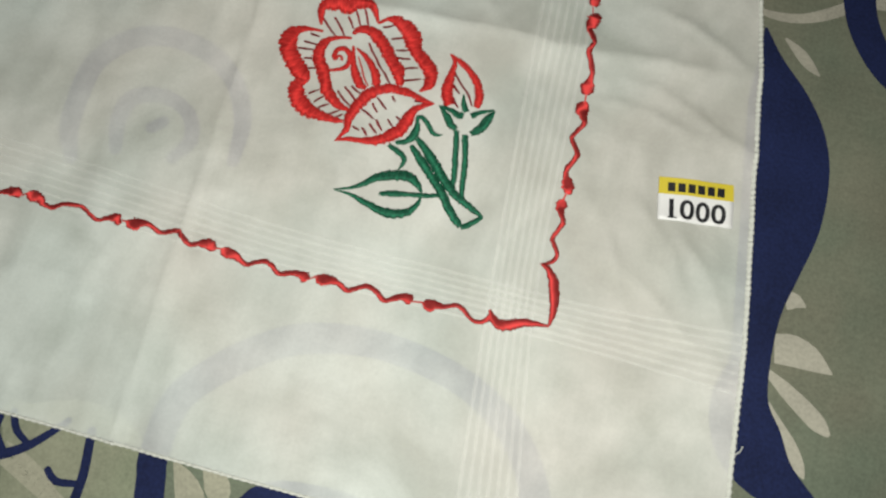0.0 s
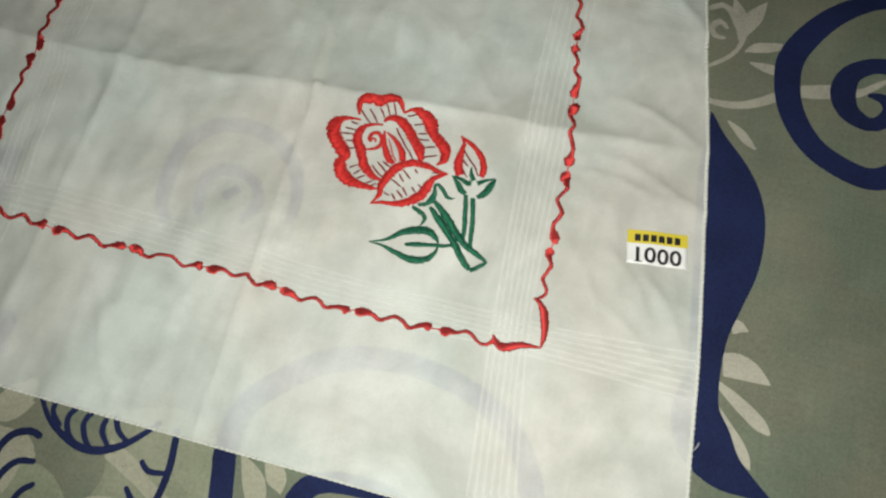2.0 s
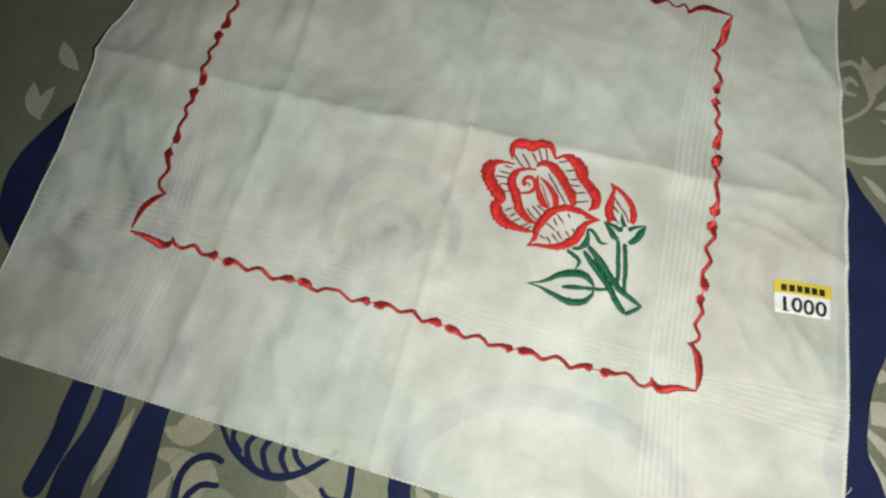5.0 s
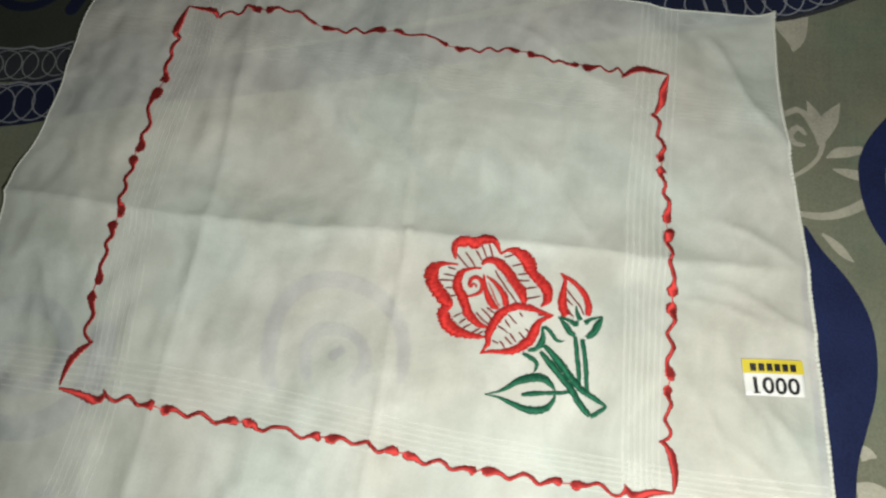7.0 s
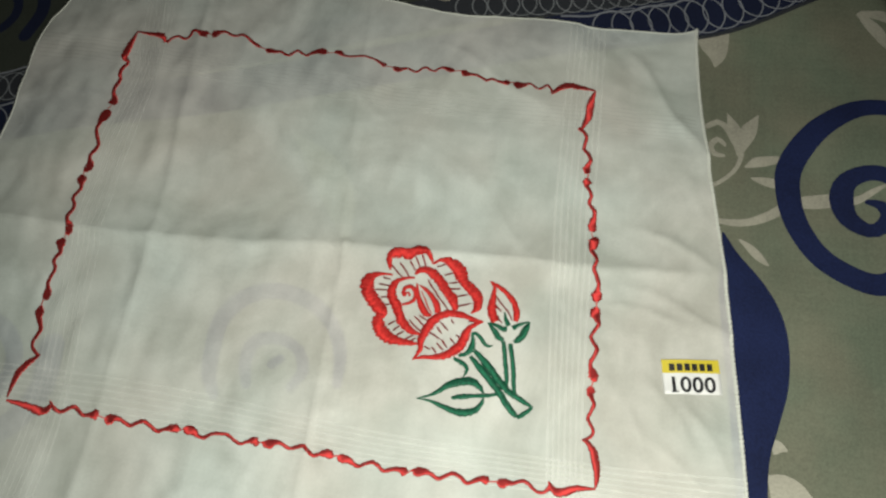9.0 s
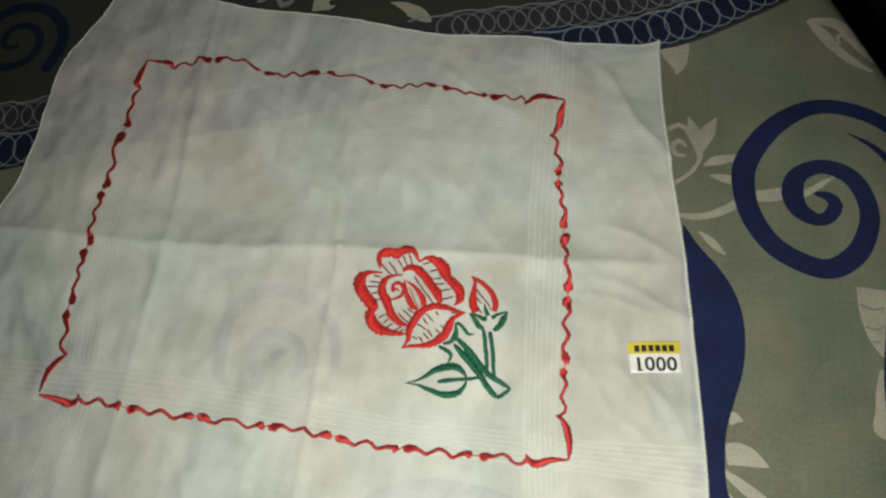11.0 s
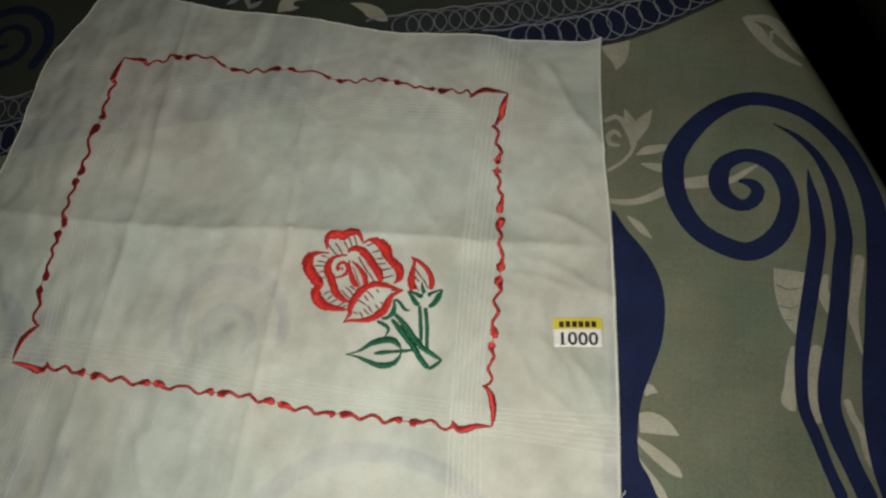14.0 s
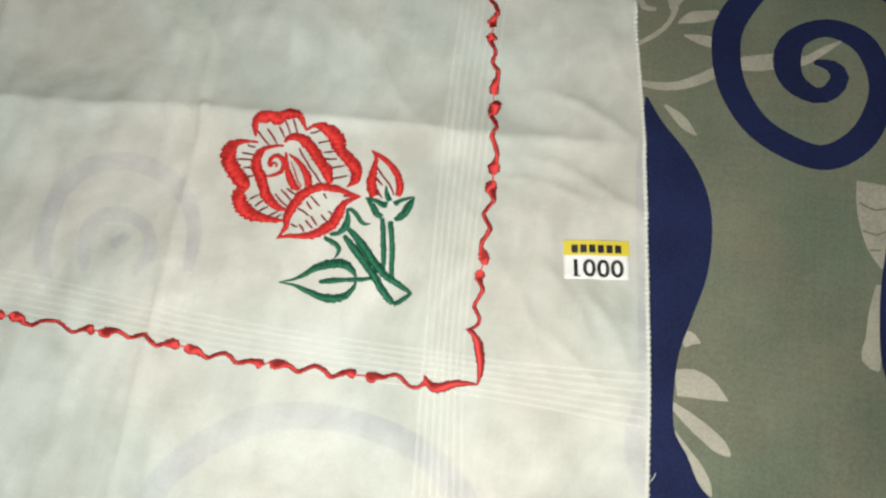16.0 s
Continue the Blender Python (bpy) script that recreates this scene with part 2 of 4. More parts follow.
def on_sheet(x, y, lift=0.0):
    """A point of the flat-spread sheet, in millimetres, on the made bed, in metres."""
    d = (x - EDGE[0]) * OUT[0] + (y - EDGE[1]) * OUT[1] - BEND
    h = sheet_height(x, y) + lift
    if d <= 0:
        return (x * MM, y * MM, h * MM)
    turn = min(d / RADIUS, math.radians(84))
    rest = max(0.0, d - RADIUS * math.radians(84))
    fold = h + rest * 0.06 * math.sin(0.02 * (x * OUT[1] - y * OUT[0]) + 1.0)
    run = (RADIUS + fold) * math.sin(turn) + rest * math.cos(turn) - d
    drop = (RADIUS + fold) * math.cos(turn) - RADIUS - rest * math.sin(turn)
    return ((x + run * OUT[0]) * MM, (y + run * OUT[1]) * MM, drop * MM)


def sheet_mesh():
    bm = bmesh.new()
    s_axis = np.r_[np.arange(-900, -320, 20), np.arange(-320, 520, 5), np.arange(520, 900, 20)]
    d_axis = np.r_[np.arange(-1300, -620, 20), np.arange(-620, -40, 5), np.arange(-40, 40, 3), np.arange(40, 470, 12)]
    grid = []
    for s in s_axis:
        grid.append([bm.verts.new(on_sheet(EDGE[0] + OUT[0] * d + OUT[1] * s, EDGE[1] + OUT[1] * d - OUT[0] * s)) for d in d_axis])
    for a, b in zip(grid, grid[1:]):
        for j in range(len(d_axis) - 1):
            bm.faces.new((a[j], b[j], b[j + 1], a[j + 1]))
    return bm


def slab(centre, size, bevel=0.0, turn=0.0):
    bm = bmesh.new()
    bmesh.ops.create_cube(bm, size=1.0, matrix=pose(*centre, 0, 0, turn) @ Matrix.Diagonal((*size, 1)))
    if bevel:
        bmesh.ops.bevel(bm, geom=bm.edges[:], offset=bevel, segments=4, affect="EDGES", profile=0.5)
    return bm


floor = tagged(part("floor", slab((0, 0, -0.57), (5, 5, 0.1)), FLOORSTUFF, None, "dark floor tiles beside the bed", False), category="floor", kind="structure")
for wall_name, centre, size in (("wall_north", (0, 2.55, 0.7), (5.2, 0.1, 2.6)), ("wall_south", (0, -2.55, 0.7), (5.2, 0.1, 2.6)),
                                ("wall_east", (2.55, 0, 0.7), (0.1, 5, 2.6)), ("wall_west", (-2.55, 0, 0.7), (0.1, 5, 2.6))):
    tagged(part(wall_name, slab(centre, size), WALLPAINT, None, "plain painted room wall in the dark", False), category="wall", kind="structure")
tagged(part("ceiling", slab((0, 0, 2.05), (5.2, 5.2, 0.1)), WALLPAINT, None, "plain painted ceiling in the dark", False), category="ceiling", kind="structure")

turn_bed = math.degrees(math.atan2(OUT[1], OUT[0]))
mid = (EDGE + OUT * (-690)) * MM
mattress = tagged(part("mattress", slab((mid[0] + 0.02, mid[1] - 0.02, -0.2675), (1.36, 1.86, 0.505), 0.02, turn_bed), BEDWOOD, None, "thick mattress covered by the printed sheet"), category="mattress")

sheet = empty("bedsheet", "sage green cotton bedsheet printed with navy swirls and cream flowers", "bedsheet")
part("cloth", sheet_mesh(), SAGE, sheet, "plain sage green woven cotton ground")


def printed(name, rows, material, label="", lift=0.3, step=3.0, across=4, round_ends=True):
    return part(name, ribbon(rows, on_sheet, step, lift, 0, across, 0, round_ends), material, sheet, label)


def leaf_shape(a, b, width, bow=0.0):
    """A pointed leaf from a to b as a band that swells and closes."""
    a, b = np.array(a, float), np.array(b, float)
    side = np.array([-(b - a)[1], (b - a)[0]])
    return [(*(a + (b - a) * t + side * bow * math.sin(math.pi * t)), width * w) for t, w in ((0, 0.05), (0.2, 0.62), (0.45, 1.0), (0.7, 0.85), (0.9, 0.35), (1, 0.03))]


def spiral(centre, inner, outer, turns, start, width, flip=1):
    return [(centre[0] + r * math.cos(a), centre[1] + flip * r * math.sin(a), width * (0.45 + 0.55 * f))
            for f in np.linspace(0, 1, int(turns * 10) + 2)
            for r, a in (((inner + (outer - inner) * f), start + f * turns * 2 * math.pi),)]


# dark ground past the chain border
CHAIN_UP = [(-420, 2), (-300, 34), (-228, 53), (-193, 60), (-80, 99), (36, 143), (100, 158), (137, 169), (175, 184), (212, 200), (300, 238), (420, 285)]
CHAIN_LOW = [(-420, -22), (-300, 11), (-218, 30), (-190, 37), (-80, 72), (60, 121), (157, 153), (194, 167), (231, 188), (265, 210), (330, 238), (430, 276)]
dark_q, _ = glide(CHAIN_UP, 12)
bm = bmesh.new()
rows = [[bm.verts.new(on_sheet(x, y + 330 * k / 55, 0.22)) for k in range(56)] for x, y in dark_q]
for a, c in zip(rows, rows[1:]):
    for k in range(55):
        bm.faces.new((a[k], c[k], c[k + 1], a[k + 1]))
part("dark_ground_print", bm, OLIVE, sheet, "dark olive printed ground past the chain border")
part("chain_band", ribbon([(x, y, 21) for x, y in CHAIN_UP], on_sheet, 4, 0.42, 0, 6), DARKRING, sheet, "charcoal band under a chain of rings")
part("chain_band", ribbon([(x, y, 26) for x, y in CHAIN_LOW], on_sheet, 4, 0.5, 0, 6), INKBLUE, sheet, "navy band under a chain of rings")


def ring_chain(line, radius, gap, thick, material):
    q, way = glide(line, 1.0)
    run = np.r_[0, np.cumsum(np.linalg.norm(np.diff(q, axis=0), axis=1))]
    for k, s in enumerate(np.arange(gap, run[-1], gap)):
        i = int(np.searchsorted(run, s))
        x, y = q[min(i, len(q) - 1)]
        if -300 < x < 300 and not (-185 < x < 42 and line is CHAIN_UP) and not (-185 < x < 122 and line is CHAIN_LOW):
            a0 = random.uniform(0, 6.28)
            loop = [(x + radius * math.cos(a0 + a), y + radius * math.sin(a0 + a), thick) for a in np.linspace(0, 2 * math.pi, 21)]
            printed("printed_ring", loop, material, "", 0.75 + 0.08 * (k % 3), 2.5, 1, False)


ring_chain(CHAIN_UP, 9.0, 9.6, 0.65, DIMRING)
ring_chain(CHAIN_LOW, 11.3, 10.8, 0.7, GREYRING)
q, way = glide(CHAIN_LOW, 5)
part("chain_edge", ribbon([(x + 13.2 * w[1], y - 13.2 * w[0], 2.4) for (x, y), w in zip(q, way) if x > 110], on_sheet, 2.5, 0.72, 0, 2), DARKRING, sheet, "charcoal edge line of the chain border")
q, way = glide(CHAIN_UP, 5)
for off, low, high in ((11.0, -420, -166), (11.0, 22, 420), (-11.5, -420, -172), (-11.5, 96, 420)):
    line = [(x - (off + 0.9 * math.sin(k * 1.4)) * w[1], y + (off + 0.9 * math.sin(k * 1.4)) * w[0], 1.2) for k, ((x, y), w) in enumerate(zip(q, way)) if low < x < high]
    part("chain_edge", ribbon(line, on_sheet, 2.5, 0.7, 0, 2), GREYRING, sheet, "pale scalloped edge line of the chain border")

# the large swirl with its streaming tails, and the vine behind it
SWIRL = [(258.8, 51.3, 2.7), (264.3, 49.9, 5.3), (267.8, 44.9, 7.3), (264.8, 38.4, 7.3), (258.6, 36.1, 7.3), (250.1, 41.7, 9.5), (247.1, 52.1, 11.1), (250.3, 62.6, 9.8), (262.0, 67.5, 8.6), (275.6, 61.1, 9.4), (283.2, 47.3, 9.9), (283.7, 33.5, 10.5), (276.5, 17.5, 11.1), (261.0, 8.2, 11.1), (239.7, 16.5, 11.4), (227.6, 32.3, 11.8), (222.5, 51.1, 12.2), (224.4, 71.2, 12.7), (240.7, 95.5, 11.8), (263.7, 107.4, 10.1), (292.4, 99.5, 10.3), (314.4, 79.6, 10.6), (326.3, 55.0, 11.2), (330.8, 34.0, 12.7)]
TAIL = [(330.8, 34.0, 12.7), (331.0, 9.8, 14.9), (330.0, -10.4, 17.0), (329.6, -29.8, 20.1), (328.6, -54.3, 23.4), (327.6, -77.6, 22.7), (329.4, -96.8, 22.0), (333.8, -114.8, 21.3)]
TAIL_B = [(276.2, 88.3, 0.7), (289.0, 79.8, 3.7), (300.5, 67.3, 5.8), (308.9, 48.8, 7.6), (312.7, 24.9, 8.9), (310.9, 7.6, 9.2), (306.7, -25.9, 9.4), (301.8, -57.3, 11.4), (300.9, -72.1, 10.7), (304.5, -86.0, 10.3), (309.5, -99.3, 9.0), (315.1, -112.0, 9.4)]
TAIL_A = [(293.9, 59.7, 0.7), (295.2, 50.3, 4.1), (297.4, 40.2, 6.8), (299.2, 23.3, 8.2), (297.1, 6.0, 8.6), (291.4, -27.5, 8.0), (289.0, -43.5, 7.3), (287.9, -58.8, 6.3), (288.6, -73.6, 6.2), (293.6, -87.4, 6.1), (298.2, -100.7, 5.5), (303.5, -113.4, 5.9)]
VINE = [(186.5, 32.6, 2.7), (194.5, 32.5, 3.8), (202.7, 34.3, 4.1), (211.0, 38.5, 4.8), (219.1, 44.0, 5.1), (227.4, 48.6, 6.1), (233.9, 49.7, 7.7), (241.9, 51.1, 7.6), (247.1, 51.5, 7.5), (254.2, 52.1, 4.1), (261.9, 57.5, 3), (267.4, 61.1, 1)]
printed("printed_swirl", SWIRL, NAVY, "navy spiral swirl print", 0.42)
printed("swirl_tail", TAIL, NAVY, "", 0.5, 3, 6, False)
printed("swirl_tail", TAIL_B, NAVY, "", 0.42)
printed("swirl_tail", TAIL_A, NAVY, "", 0.42)
printed("printed_vine", VINE, WORNCREAM, "cream curling vine print", 0.3)
printed("printed_vine", [(184.4, 52.0, 1.9), (192.0, 58.7, 2.2), (197.1, 65.6, 2.1), (199.6, 73.5, 2.8)], WORNCREAM)
printed("printed_bud", [(198.3, 73.3, 2.8), (198.2, 82.0, 7.1), (196.0, 90.5, 6.8), (192.9, 99.2, 0.4)], WORNCREAM, "cream tulip bud print")
printed("printed_bud", [(198.9, 74.3, 2.7), (201.3, 83.2, 7.7), (204.4, 90.5, 8), (209.2, 100.3, 0.4)], WORNCREAM, "", 0.36)
printed("printed_vine", [(181.8, 88.6, 3), (187.7, 92.6, 3.6), (192.5, 89.2, 3.8), (196.8, 80.9, 4.7)], WORNCREAM, "", 0.33)
printed("printed_vine", [(190.9, 78.4, 2.1), (187.4, 81.4, 3.5), (183.6, 76.6, 3.1), (185.6, 71.7, 3.3), (190.0, 71.4, 2.2)], WORNCREAM)
printed("printed_leaf", [(201.5, 66.2, 1.2), (206.6, 69.6, 5.7), (212.4, 71.4, 5.8), (217.4, 73.0, 4.2)], WORNCREAM, "", 0.3, 2, 4)
printed("printed_leaf", [(204.6, 59.9, 1.2), (210.8, 59.0, 4.9), (217.5, 58.1, 5.7)], WORNCREAM, "", 0.3, 2, 4)
printed("printed_leaf", [(198.0, 23.5, 1.5), (203.0, 19.6, 4.3), (207.2, 15.3, 4.3), (211.1, 12.0, 1.1)], WORNCREAM, "", 0.3, 2, 4)
printed("printed_leaf", [(183.5, 152.9, 18.7), (184.7, 144.5, 17.3), (186.5, 138.3, 12.8), (186.8, 133.1, 6.6), (185.9, 128.7, 0.7)], WORNCREAM, "", 0.3, 2, 4, False)
printed("printed_leaf", [(284.4, -0.2, 17.2), (284.0, -8.7, 16.5), (284.2, -16.9, 14.7), (284.7, -24.9, 11.1), (285.9, -31.2, 6.8), (286.8, -35.5, 1.9)], WORNCREAM, "", 0.3, 2, 4, False)
printed("printed_leaf", [(285.3, -42.2, 3.5), (284.1, -53.1, 6.3), (282.9, -63.8, 6.8), (281.8, -72, 7.7), (284.3, -75.8, 1.2)], WORNCREAM, "", 0.3, 2, 4, False)
printed("printed_leaf", [(208.8, -92.1, 9.8), (215.1, -91.4, 10.6), (220.8, -92.7, 8.3), (225, -94.5, 4.2), (228.1, -95.8, 0.6)], CREAM, "", 0.3, 2, 4, False)
printed("printed_leaf", [(206.7, -99.5, 1.8), (213.9, -104.3, 4.7), (221, -109, 5.8), (226.6, -112.9, 5.2), (230.2, -115.4, 1.2)], CREAM, "", 0.3, 2, 4, False)
printed("printed_leaf", [(210.3, -75.1, 6.6), (213.2, -74.5, 5.7), (215.2, -75.0, 3.5), (217.3, -75.7, 0.3)], CREAM, "", 0.3, 2, 4, False)
printed("printed_leaf", [(209, -110.1, 2), (213.2, -116.3, 4.6), (218.2, -122.1, 5.6), (222.4, -127.4, 4), (224.5, -130.5, 0.5)], CREAM, "", 0.3, 2, 4, False)
printed("printed_leaf", [(302.5, -1.7, 3), (301.1, -8.5, 4.2), (301.5, -15.0, 5.7), (303.5, -23.6, 1.3)], WORNCREAM, "", 0.3, 2, 4)
printed("printed_leaf", [(295.9, -42.6, 5.1), (293.9, -52.0, 5.6), (292.7, -61.2, 5.7), (293.1, -70.1, 5.9), (294.7, -78.6, 4.1)], WORNCREAM, "", 0.3, 2, 4)
printed("printed_leaf", [(320.0, 10.4, 5.4), (318.0, -1.6, 5.3), (316.2, -11.8, 4.7), (314.7, -21.7, 5.4), (315.9, -31.1, 3.1), (317.8, -41.8, 0.9)], WORNCREAM, "", 0.3, 2, 4)
printed("printed_leaf", [(309.4, -68.2, 3.6), (311.5, -75.2, 3.7), (315, -81.9, 3.6), (316.5, -92.9, 2.9), (317.9, -98.2, 0.9)], WORNCREAM, "", 0.3, 2, 4)
printed("printed_leaf", leaf_shape((336, 8), (344, -40), 14, 0.1), WORNCREAM, "", 0.3)
printed("printed_leaf", leaf_shape((318, -48), (320, -66), 6, 0.1), WORNCREAM, "", 0.3)
printed("printed_bud", [(262.9, 169.4, 3.5), (269.7, 160.9, 7.6), (276.2, 150.6, 6), (284.4, 141.8, 5.4), (294.3, 134.9, 1.9)], WORNCREAM)
printed("printed_bud", [(264.7, 170.5, 3.8), (277.1, 169.3, 7.8), (283.3, 164.3, 8.7), (287.1, 156.1, 6.3), (292, 149, 5.9), (296.3, 142.9, 2)], WORNCREAM, "", 0.36)
printed("printed_vine", [(283.5, 156.5, 1.8), (280.9, 160.1, 2.3), (278, 159, 2.2), (278.5, 154.4, 1.8)], WORNCREAM)
printed("leaf_vein", [(277.1, -9.4, 0.7), (283.0, -11.5, 0.7), (288.2, -9.9, 0.6)], SAGE, "", 0.42, 2, 2)
printed("leaf_vein", [(278.7, -20.8, 0.7), (283.4, -21.9, 0.6), (287.6, -19.8, 0.6)], SAGE, "", 0.42, 2, 2)
printed("leaf_vein", [(281.3, -28.5, 0.6), (285.1, -28.1, 0.6)], SAGE, "", 0.42, 2, 2)
# bold navy wave beside the handkerchief
WAVE_SIDE = [(189.5, 26.3, 1.0), (193.0, 14, 9.0), (198.0, -1, 22.0), (202.7, -16, 28.6), (204.8, -30, 29.9), (205.0, -47, 27.5), (203.3, -64, 21.4), (201.7, -80, 15.6), (201.8, -98, 12.9), (201.0, -113, 19.0), (206.0, -124.5, 22.0), (214.0, -132.5, 17.0), (224.0, -136.8, 9.0), (235.0, -140.5, 0.5)]
printed("printed_wave", WAVE_SIDE, NAVY, "bold navy wave print", 0.42, 3, 10, False)
# the swirl, feathers and stripes towards the foot
printed("printed_swirl", [(34, -212, 10), (30.1, -200, 9.9), (27.6, -193, 9.7), (24.7, -182, 9.4), (23.2, -175, 9.8), (25.5, -156, 10.1), (43.4, -137.2, 10.3), (61.9, -127.4, 10.3), (88.4, -124.3, 9.3), (119, -131.4, 9.1), (140, -150, 9.5), (148, -180, 10), (138, -210, 10)], NAVY, "navy spiral swirl print", 0.42)
printed("printed_swirl", [(66, -214, 9), (58.5, -201, 9.7), (56.5, -190, 9.8), (59.5, -181, 9), (67, -176.8, 8.2), (82.8, -175.3, 7.9), (92.9, -176.5, 7.9), (101, -181.5, 7.5), (107, -193, 8), (104, -207, 8)], NAVY, "", 0.42)
for rows in ([(-124, -150, 10), (-122.9, -176.6, 10.3), (-122.7, -188.2, 10.9), (-122.1, -201.2, 10.0), (-124, -222, 9)],
             [(-109.5, -150, 10), (-108.3, -175.2, 10.7), (-107.2, -183.5, 11.4), (-108, -197, 12.5), (-110.6, -211, 14), (-110, -223, 14), (-108, -245, 13)],
             [(-88, -150, 10), (-87.8, -175.0, 11.4), (-87.5, -190.7, 15.0), (-86.6, -203.3, 17.2), (-86.0, -216, 20.2), (-84.9, -229, 21.8), (-84, -248, 22.5)]):
    printed("printed_stripe", rows, NAVY, "", 0.42, 3, 6)
printed("printed_feather", [(-57.8, -175.6, 2), (-51.3, -182.5, 2.2), (-44, -186.7, 2.7), (-34.7, -189.7, 3.2), (-25.7, -189, 3.4), (-17.1, -184.3, 2.9), (-10.6, -177.8, 2.4), (-6.7, -173, 2.2)], NAVY, "", 0.46, 1.6, 2)
printed("printed_feather", [(-51.3, -174.7, 2.3), (-50.7, -179.7, 2.3), (-45.8, -183.9, 2)], NAVY, "", 0.46, 1.6, 2)
printed("printed_feather", [(-41.2, -174.8, 2.5), (-43.7, -180.2, 2.5), (-41.1, -185.9, 2.5), (-37.3, -188.5, 2)], NAVY, "", 0.46, 1.6, 2)
printed("printed_feather", [(-35.1, -176.3, 2.5), (-36.5, -180.6, 2.5), (-33.6, -186.1, 2.4), (-30.3, -188.9, 1.9)], NAVY, "", 0.46, 1.6, 2)
printed("printed_feather", [(-28.1, -177.6, 2.5), (-27.9, -181.8, 2.5), (-23.2, -186.7, 1.9)], NAVY, "", 0.46, 1.6, 2)
printed("printed_feather", [(-24.5, -174.9, 2.5), (-21.6, -179.9, 2.4), (-16.3, -183.1, 1.9)], NAVY, "", 0.46, 1.6, 2)
printed("printed_feather", [(-52, -189.9, 2.7), (-56.4, -189.2, 3), (-63, -192.4, 3.2), (-66.3, -199.7, 3.2), (-65.2, -209.3, 3.4), (-60.9, -220.1, 3.5), (-54.2, -227.5, 3.7)], NAVY, "", 0.46, 1.6, 2)
printed("printed_feather", [(-50.1, -199.8, 2.4), (-56.2, -201.2, 2.7), (-60.3, -206.6, 2.9), (-61.7, -214.3, 1.9)], NAVY, "", 0.46, 1.6, 2)
printed("printed_feather", [(-46.4, -208, 2.4), (-50, -211.5, 2.6), (-51.9, -218.6, 2.8), (-50.5, -226.4, 2.8)], NAVY, "", 0.46, 1.6, 2)
printed("printed_feather", [(-40.7, -214.7, 2.3), (-43, -219.4, 2.6), (-43.3, -224.2, 2.5)], NAVY, "", 0.46, 1.6, 2)
printed("printed_feather", [(1.6, -174.1, 2.9), (4, -188.3, 3.1), (3.6, -200.5, 3), (1.9, -210.4, 3.2)], NAVY, "", 0.46, 1.6, 2)
printed("printed_feather", [(-7.4, -188.8, 2.2), (-3.8, -191.4, 2.4), (2.8, -190.6, 2.1)], NAVY, "", 0.46, 1.6, 2)
printed("printed_feather", [(-9.5, -199.7, 2.1), (-5.5, -203.3, 2.6), (-0.1, -204, 2.6), (4.5, -201.4, 2.1)], NAVY, "", 0.46, 1.6, 2)
printed("printed_feather", [(-13.5, -205.7, 2.3), (-11.1, -209.7, 2.6), (-6.2, -212.9, 2.5)], NAVY, "", 0.46, 1.6, 2)
printed("printed_feather", [(-26.1, -215.4, 2.3), (-25.1, -219.1, 2.3)], NAVY, "", 0.46, 1.6, 2)
printed("printed_feather", [(-17.3, -212.1, 2.3), (-15.6, -216.2, 2.3)], NAVY, "", 0.46, 1.6, 2)
for a, b, w, bow in (((-60, -178), (-82, -184), 9, 0.15), ((-78, -192), (-57, -214), 13, 0.2), ((-23, -184), (3, -200), 6, 0.0), ((-31, -216), (-9, -217), 12, 0.15),
                     ((30, -176), (44, -199), 9, 0.1), ((40, -176), (50, -186), 8, 0.1), ((70, -186), (88, -200), 16, 0.1), ((-97, -180), (-101, -215), 6, 0.0), ((-70, -200), (-68, -235), 8, -0.1)):
    printed("printed_leaf", leaf_shape(a, b, w, bow), PALESAGE, "pale sage leaf print", 0.34)
printed("printed_leaf", [(-74.8, -184.3, 5.4), (-70.3, -180.4, 11.8), (-65.6, -175.8, 10.9), (-64.1, -171.9, 5.5)], PALESAGE, "", 0.34)
printed("printed_leaf", [(-77.4, -194.1, 4.7), (-68, -193.9, 7), (-58, -194.7, 8.2), (-52.4, -198, 4.5)], PALESAGE, "", 0.34)
printed("printed_leaf", [(-21.5, -189.9, 3.2), (-11.1, -192.9, 5.5), (-1.6, -197.3, 5.4), (6.7, -201.9, 6.8)], PALESAGE, "", 0.34)
printed("printed_leaf", [(-30.5, -217.5, 7.1), (-20.9, -209.8, 7.9), (-9.1, -207.2, 6.8)], PALESAGE, "", 0.34)
# pale printed ground, its colour lightened further where the torch would be nearer
printed("pale_ground_print", [(-24, -176, 10), (-8, -184, 44), (2, -196, 58), (8, -216, 60), (10, -245, 60)], TORCHSAGE, "pale sage ground between swirls, colour raised for nearer torchlight", 0.26, 3, 10)
printed("pale_ground_print", [(-62, -204, 8), (-52, -212, 30), (-46, -224, 40), (-44, -245, 44)], TORCHSAGE, "", 0.26, 3, 8)
# prints that show faintly through the thin cloth, and on its far side
printed("printed_swirl", [(-5.5, -79.7, 4.2), (-1.5, -71.5, 5.6), (-5.8, -62.1, 5.1), (-16.5, -57.9, 5.6), (-27.1, -61.0, 6.7), (-29.2, -70.5, 6.2), (-26.1, -81.5, 4.4)], NAVY, "", 0.42)
printed("swirl_heart", [(-16.5, -70.5, 4.5), (-13.5, -67.5, 4.5)], NAVY, "", 0.42)
